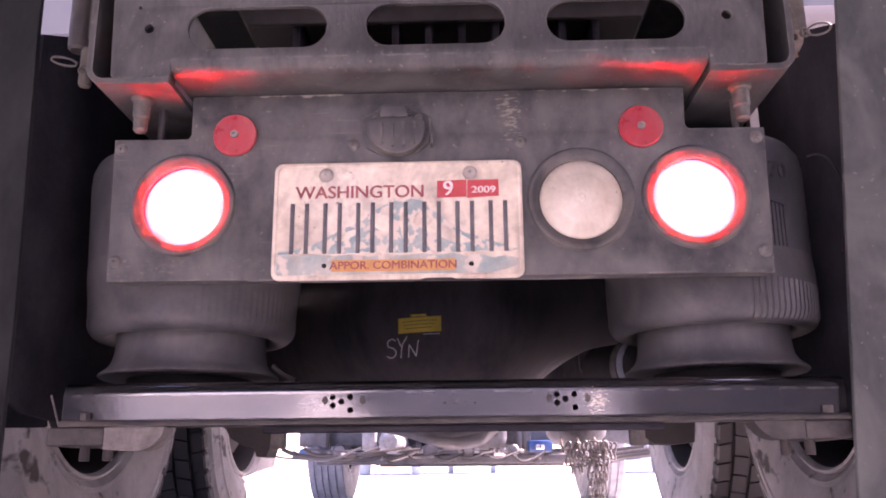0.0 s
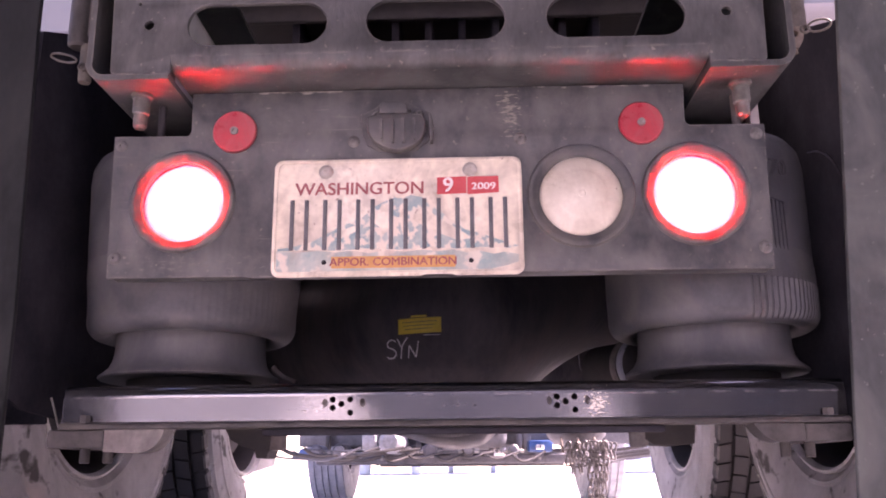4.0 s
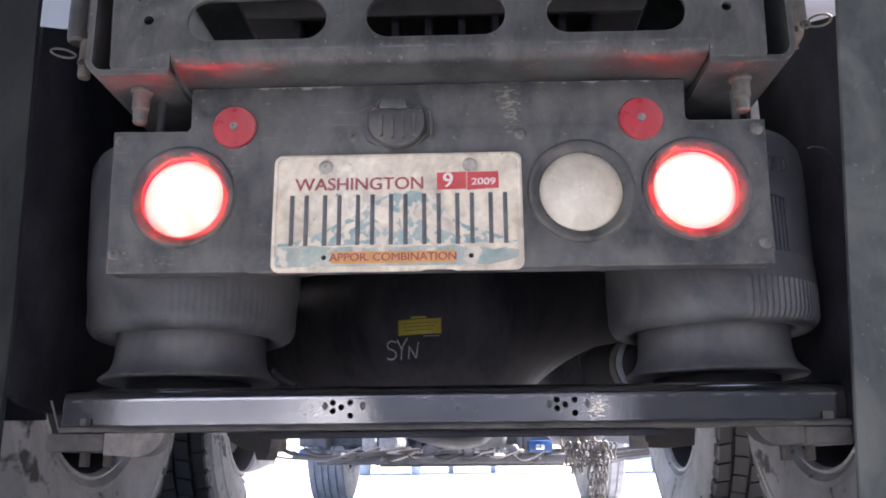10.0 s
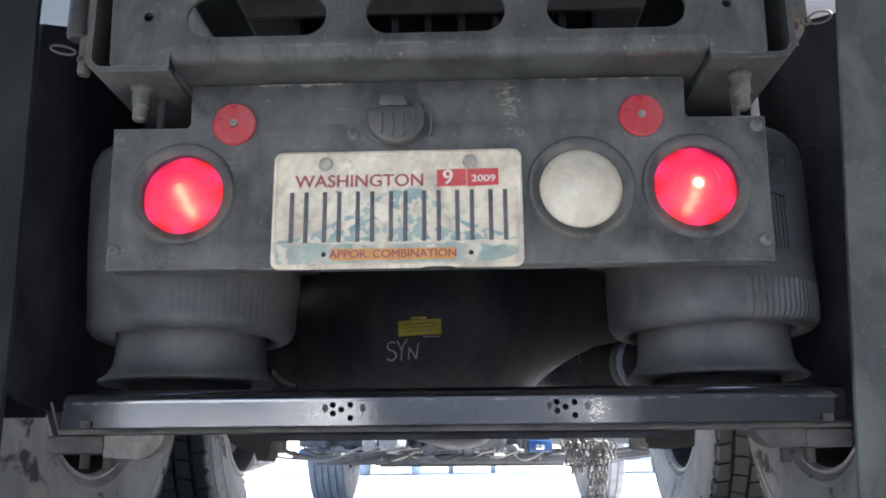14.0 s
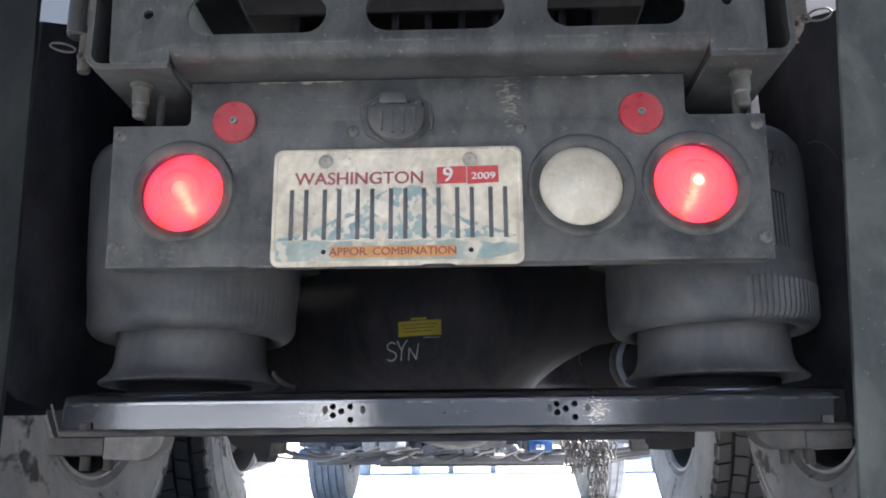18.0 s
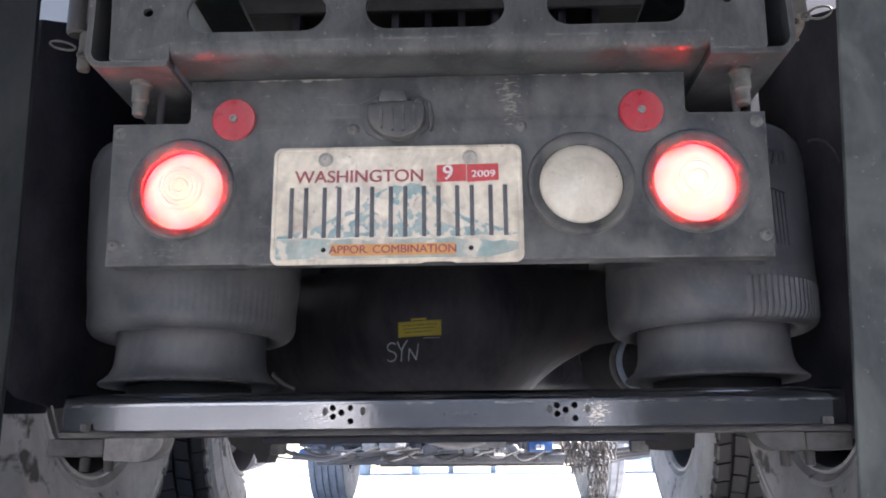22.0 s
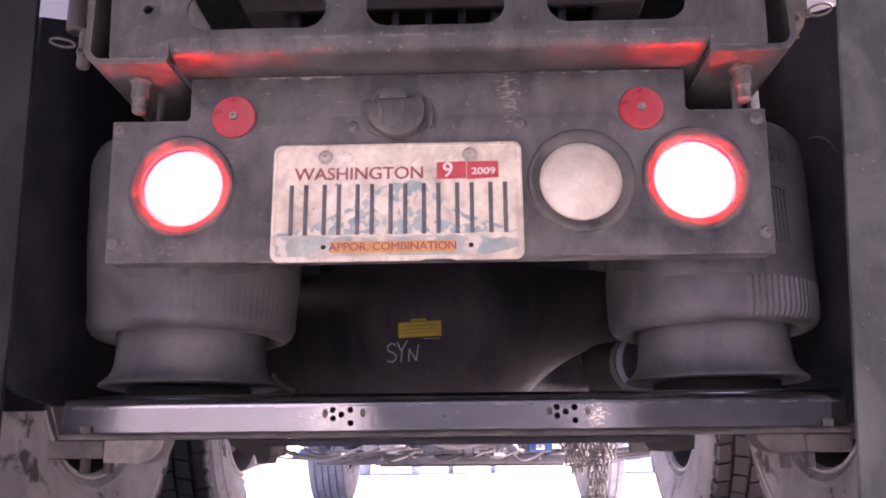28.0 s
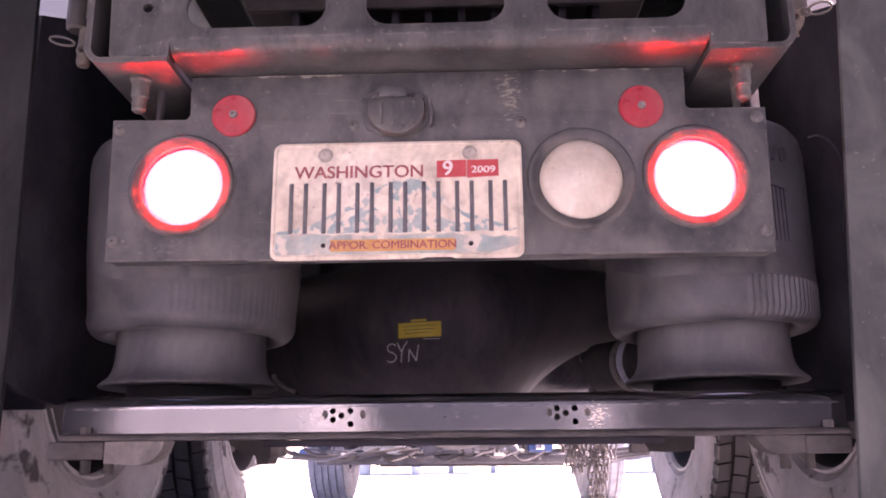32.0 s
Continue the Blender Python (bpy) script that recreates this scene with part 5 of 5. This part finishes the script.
    for hx in (-0.80, -0.58, 0.58, 0.80):
        part("stay", box(hx - 0.012, hx + 0.012, 4.055, 4.112, 0.31, 0.46, 0.003), UNDER_DARK, rails)
    part("tie_bar", rod((-1.0, 4.05, 0.318), (1.0, 4.05, 0.318), 0.012, 10), UNDER_DUSTY, rails)
    for hx in (-0.36, 0.36):
        part("drop_bracket", box(hx - 0.02, hx + 0.02, 4.03, 4.07, 0.32, 0.715, 0.004), UNDER_DUSTY, rails)
    for x in (-0.28, -0.16, 0.0, 0.14, 0.3):
        part("hanger", box(x, x + 0.03, 4.03, 4.07, 0.325, 0.46, 0.004), UNDER_DUSTY, rails)
    part("bright_bracket", box(0.165, 0.235, 3.98, 4.02, 0.315, 0.36, 0.006), ALUMINIUM, rails, "small bare bracket")
    b = thing("filter_housing", (0.48, 4.0, 0.37), "blue plastic filter housing under the frame", "filter")
    part("bowl", box(0.36, 0.50, 3.95, 4.1, 0.335, 0.40, 0.015), BLUE_PAINT, b)
    part("cap", box(0.40, 0.45, 3.93, 3.96, 0.345, 0.375, 0.008), ALUMINIUM, b)
    b = thing("fluid_bottle", (-0.95, 4.2, 0.4), "blue plastic bottle beside the frame", "bottle")
    part("body", box(-0.97, -0.86, 4.04, 4.20, 0.31, 0.368, 0.02), BLUE_PAINT, b)
    random.seed(4)
    lines = thing("air_line_bundle", (0, 3.8, 0.32), "bundle of metal and rubber air lines tied under the frame", "air lines")
    part("tie", rod((-0.60, 3.2, 0.318), (-0.60, 4.06, 0.318), 0.010, 8), UNDER_DUSTY, lines)
    part("tie", rod((0.66, 3.2, 0.318), (0.66, 4.06, 0.318), 0.010, 8), UNDER_DUSTY, lines)
    for k in range(9):
        y0, z0 = 3.2 + 0.12 * k, random.uniform(0.285, 0.335)
        x0, drop = random.uniform(-0.99, -0.78), random.uniform(-0.012, 0.018)
        pts = bent([(x0, y0, 0.352), (x0 + 0.06, y0 + 0.02, z0 + 0.014), (x0 + 0.20, y0 + 0.05, z0 + drop), (x0 + 0.34, y0 - 0.04, z0 + drop + random.uniform(-0.008, 0.012)), (x0 + random.uniform(0.46, 0.64), y0, 0.350)], 6)
        single("air_line", tube(pts, 0.005 + 0.003 * (k % 3), 8), (UNDER_DUSTY, UNDER_DARK, UNDER_DARK)[k % 3], pts[0], ("dull metal air line under the frame", "black rubber air line under the frame", "black rubber air line under the frame")[k % 3], "air line", "air lines")
    for k in range(7):
        y0, z0 = 3.3 + 0.1 * k, 0.275 + 0.012 * (k % 5)
        pts = bent([(0.56 + 0.015 * k, y0, z0 + 0.05), (0.68, y0 + 0.03, z0), (0.80, y0 + 0.05, z0 + 0.012), (0.96, y0, z0 + 0.03)], 6)
        single("air_line", tube(pts, 0.006 + 0.004 * (k % 3), 8), (UNDER_DUSTY, UNDER_DARK, UNDER_DARK)[k % 3], pts[0], ("dull metal air line under the frame", "black rubber air line under the frame", "black rubber air line under the frame")[k % 3], "air line", "air lines")


underside()


def valve_gear():
    """Valves and drooping hoses tied along the crossbar under the gearbox."""
    random.seed(21)
    for x, r, mat in ((-0.19, 0.040, UNDER_DUSTY), (0.02, 0.034, UNDER_DARK), (0.27, 0.030, BARE_STEEL), (-0.31, 0.026, UNDER_DARK), (-0.82, 0.036, UNDER_DUSTY), (-0.69, 0.043, UNDER_DARK), (0.60, 0.034, UNDER_DUSTY), (0.78, 0.040, UNDER_DARK)):
        v = thing("brake_valve", (x, 3.80, 0.36), "dusty round brake valve bolted to the crossbar", "valve", "brake valves")
        part("body", rod((x, 3.80, 0.345), (x, 4.018, 0.345), r, 24, 0.006), mat, v)
        part("cap", rod((x, 3.775, 0.345), (x, 3.80, 0.345), r * 0.7, 20, 0.004), UNDER_DUSTY, v, "dusty cap")
        part("port", rod((x + r * 0.8, 3.86, 0.345), (x + r * 0.8 + 0.035, 3.86, 0.335), 0.010, 10, 0.002), BARE_STEEL, v)
        part("port", rod((x - r * 0.8, 3.90, 0.345), (x - r * 0.8 - 0.03, 3.90, 0.338), 0.010, 10, 0.002), BARE_STEEL, v)
    for k in range(6):
        x = -0.46 + 0.14 * k
        y = 3.7 + 0.03 * (k % 4)
        sag = random.uniform(0.282, 0.31)
        pts = bent([(x, 4.025, 0.322), (x + 0.02, y, 0.315), (x + 0.07, y - 0.03, sag), (x + 0.14, y + 0.02, sag + 0.02), (x + 0.20, y + 0.06, 0.335)], 6)
        single("hose", tube(pts, random.uniform(0.005, 0.009), 8), UNDER_DARK, pts[0], "black rubber hose drooping under the frame", "hose", "drooping hoses")
    for x in (-0.50, -0.08, 0.40):
        k = thing("clip_bracket", (x, 4.0, 0.33), "small bent steel clip bracket on the crossbar", "bracket", "clip brackets")
        part("plate", box(x, x + 0.05, 3.985, 4.0185, 0.275, 0.33, 0.003), UNDER_DUSTY, k)
        part("bolt", rod((x + 0.025, 3.985, 0.30), (x + 0.025, 3.972, 0.30), 0.009, 6), BARE_STEEL, k)


valve_gear()


# ---- tyre chains hung under the frame ----
LINK = [(0.0095 * math.cos(a), 0.0, 0.009 * math.sin(a) + (0.0105 if math.sin(a) > 0 else -0.0105)) for a in [2 * math.pi * (i + 0.5) / 16 for i in range(16)]]


def chains():
    h = thing("chain_hanger", (0.53, 2.75, 0.37), "dark round bowl of a chain hanger under the frame", "chain hanger")
    part("bowl", lathe([(0.135, 0.03), (0.13, 0.0), (0.10, -0.035), (0.05, -0.052), (0, -0.056), (0, -0.048), (0.1, -0.028), (0.125, 0.03)], Matrix.Translation((0.50, 2.86, 0.385)), 40), UNDER_DUSTY, h)
    for k in range(3):
        part("hook", tube(bent([(0.42 + 0.07 * k, 2.73, 0.37), (0.42 + 0.07 * k, 2.70, 0.335), (0.425 + 0.07 * k, 2.715, 0.315)], 5), 0.006, 8), RUSTY, h)
    me = None
    random.seed(9)
    drops = [(0.446, 2.70, 3, 0.335), (0.462, 2.72, 4, 0.335), (0.478, 2.69, 3, 0.330), (0.494, 2.71, 4, 0.335), (0.508, 2.68, 3, 0.335), (0.536, 2.72, 9, 0.335), (0.549, 2.69, 10, 0.335), (0.566, 2.71, 8, 0.335),
             (0.584, 2.70, 10, 0.335), (0.600, 2.68, 4, 0.335), (0.622, 2.70, 2, 0.330), (0.640, 2.72, 2, 0.330), (0.470, 2.75, 4, 0.335), (0.515, 2.75, 3, 0.335), (0.556, 2.66, 5, 0.335), (0.592, 2.66, 6, 0.335)]
    for x, y, n, top in drops:
        c = thing("tyre_chain", (x, y, top), "loop of worn steel tyre chain hanging from the hanger", "chain", "hanging chains")
        for i in range(n):
            if me is None:
                bm = tube(LINK, 0.0042, 6, True)
                me = bpy.data.meshes.new("link")
                bm.to_mesh(me)
                bm.free()
                me.materials.append(CHAIN_STEEL)
                me.shade_smooth()
            ob = new("link", me)
            ob.parent = c
            ob.matrix_basis = pose(random.uniform(-0.004, 0.004), random.uniform(-0.003, 0.003), -0.031 * i, random.uniform(-12, 12), random.uniform(-14, 14), 90 * (i % 2) + random.uniform(-25, 25))
            ORIGIN[ob.name] = Vector((x, y, top))


chains()


# ---- hoses and damper behind the panel ----
def small_gear():
    d = thing("brake_chamber", (0.300, 0.42, 0.43), "round dark brake chamber with a bright clamp band", "brake chamber")
    m = Matrix.Translation((0.3205, 0.385, 0.4105)) @ pose(0, 0, 0, -90, 0, 0) @ pose(0, 0, 0, 2, -24, 0) @ Matrix.Diagonal((0.9, 0.9, 0.9, 1))
    part("can", lathe([(0, 0.0), (0.036, 0.002), (0.044, 0.008), (0.046, 0.016), (0.046, 0.15), (0, 0.16)], m, 48), UNDER_DARK, d)
    part("clamp_band", lathe([(0.0465, 0.012), (0.0510, 0.014), (0.0530, 0.019), (0.0510, 0.025), (0.0465, 0.028)], m, 48), BAND_STEEL, d, "bright bluish clamp band")
    part("band_groove", lathe([(0.0465, 0.036), (0.0525, 0.038), (0.0535, 0.043), (0.0465, 0.048)], m, 48), BARE_STEEL, d)
    HALF_THINGS.append((d, 0.27))
    pts = bent([(-0.232, 0.16, 0.380), (-0.222, 0.12, 0.372), (-0.205, 0.10, 0.360), (-0.187, 0.09, 0.352)], 6)
    h = single("air_hose", tube(pts, 0.0034, 10), UNDER_DARK, pts[0], "black rubber air hose curling onto the beam", "hose")
    TILTED.append(h)
    pts = bent([(0.462, 0.075, 0.642), (0.4732, 0.065, 0.649), (0.4898, 0.063, 0.654), (0.5049, 0.062, 0.646), (0.5166, 0.062, 0.622), (0.5205, 0.066, 0.587), (0.5210, 0.09, 0.53)], 6)
    h = single("air_hose", tube(pts[8:], 0.0017, 10), FENDER_BLACK, pts[8], "thin black air hose looped beside the air spring", "hose")
    RAISED.append(h)


HALF_THINGS = []
small_gear()


# ---- the yard ahead ----
def yard():
    for x, y, w, mat, lab in ((-4.6, 34, 2.5, FAR_WALL, "pale parked box trailer across the yard"), (-1.2, 44, 2.6, FAR_BLUE, "pale blue parked box trailer across the yard"), (6.4, 38, 2.5, FAR_WALL, "pale parked box trailer across the yard")):
        t = thing("box_trailer", (x, y, 0), lab, "trailer", "parked trailers")
        part("box", box(x, x + w, y, y + 12, 1.1, 3.9, 0.05), mat, t)
        # bumper and wheels are pale blue: distant haze put into their colour
        part("bumper", box(x + 0.2, x + w - 0.2, y + 0.1, y + 0.25, 0.5, 0.65, 0.02), FAR_BLUE, t)
        for k in (0, 1):
            for sx in (0.05, w - 0.30):
                part("wheel", lathe([(0, 0), (0.48, 0), (0.5, 0.03), (0.5, 0.22), (0.48, 0.25), (0, 0.25)], pose(x + sx, y + 1.2 + 1.3 * k, 0.5, 0, 90, 0), 24), FAR_BLUE, t)


yard()


def tall_block(x0, x1, y0, y1, high):
    """A tall plain building at the far side of the yard."""
    b = thing("tall_building", (x0, y0, 0), "tall plain pale grey building across the yard", "building", "tall buildings")
    part("wall", box(x0, x1, y0, y1, 0, high, 0.05), BLOCK_GREY, b)
    part("roof", box(x0 - 0.4, x1 + 0.4, y0 - 0.4, y1 + 0.4, high + 0.001, high + 0.8, 0.1), BLOCK_GREY, b)


tall_block(-42, -13, 38, 52, 32)
tall_block(13, 42, 38, 52, 32)


def yard_behind():
    # unseen blocks added behind to shape the reflections in the glossy beam
    b = thing("rear_reflection_wall", (0, -46, 0), "unseen blue-grey wall added behind for the beam to reflect", "building")
    part("wall", box(-8.9, 9.0, -50, -46, 0, 28, 0.05), REFLECTION_GREY, b)
    part("wall", box(9.1, 40, -50, -45.8, 0, 28, 0.05), REFLECTION_DARK, b, "dark wing added to darken the beam's right end")
    part("pale_reflection_panel", box(5.4, 7.8, -46.0, -45.9, 0, 6.5, 0.02), FAR_WALL, b, "pale panel added for the beam to reflect")
    # nearer, to one side: an added white block, its steep slope facing the truck
    b = thing("white_reflector", (-9, -20, 0), "unseen white block with a steep slope, added for the beam to reflect", "building")
    part("wall", box(-14, -3.95, -32, -20.2, 0, 2.9, 0.02), FAR_WALL, b)
    part("roof", along_x([(-19.9, 2.95), (-32, 14.5), (-32, 14.2), (-19.9, 2.70)], -14.3, -3.85), REFLECTOR_WHITE, b, "white slope for the highlight on the beam's bend")


yard_behind()


# ---- movement ----
def motions():
    for ob in RAISED:
        o = ORIGIN[ob.name]
        walk(ob, [(t, pose(o.x, o.y + DRIFT * r, o.z + r)) for t, r in RISE])
    for ob, share in HALF_THINGS:
        o = ORIGIN[ob.name]
        walk(ob, [(t, pose(o.x, o.y, o.z + r * share)) for t, r in RISE])
    for ob, share in HALFWAY:
        o = ob.location.copy()
        walk(ob, [(t, pose(o.x, o.y + DRIFT * r * share, o.z + r * share)) for t, r in RISE])
    pivot = Matrix.Translation((0, AXLE_Y, AXLE_Z))
    for ob in TILTED:
        o = ORIGIN[ob.name]
        walk(ob, [(t, pivot @ pose(0, 0, 0, ARM_TURN * r, 0, 0) @ pivot.inverted() @ pose(*o)) for t, r in RISE])
    for ob in PISTONS:
        o, base = ORIGIN[ob.name], ORIGIN[ob.parent.name]
        walk(ob, [(t, Matrix.Translation(-base) @ pivot @ pose(0, 0, 0, ARM_TURN * r, 0, 0) @ pivot.inverted() @ pose(*o)) for t, r in RISE])
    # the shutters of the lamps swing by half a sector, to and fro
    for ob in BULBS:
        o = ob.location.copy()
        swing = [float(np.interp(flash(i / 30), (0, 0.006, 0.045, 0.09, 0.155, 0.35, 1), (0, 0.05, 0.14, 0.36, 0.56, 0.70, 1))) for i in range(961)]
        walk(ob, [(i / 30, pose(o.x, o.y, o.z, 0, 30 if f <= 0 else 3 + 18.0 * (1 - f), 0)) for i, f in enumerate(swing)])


motions()
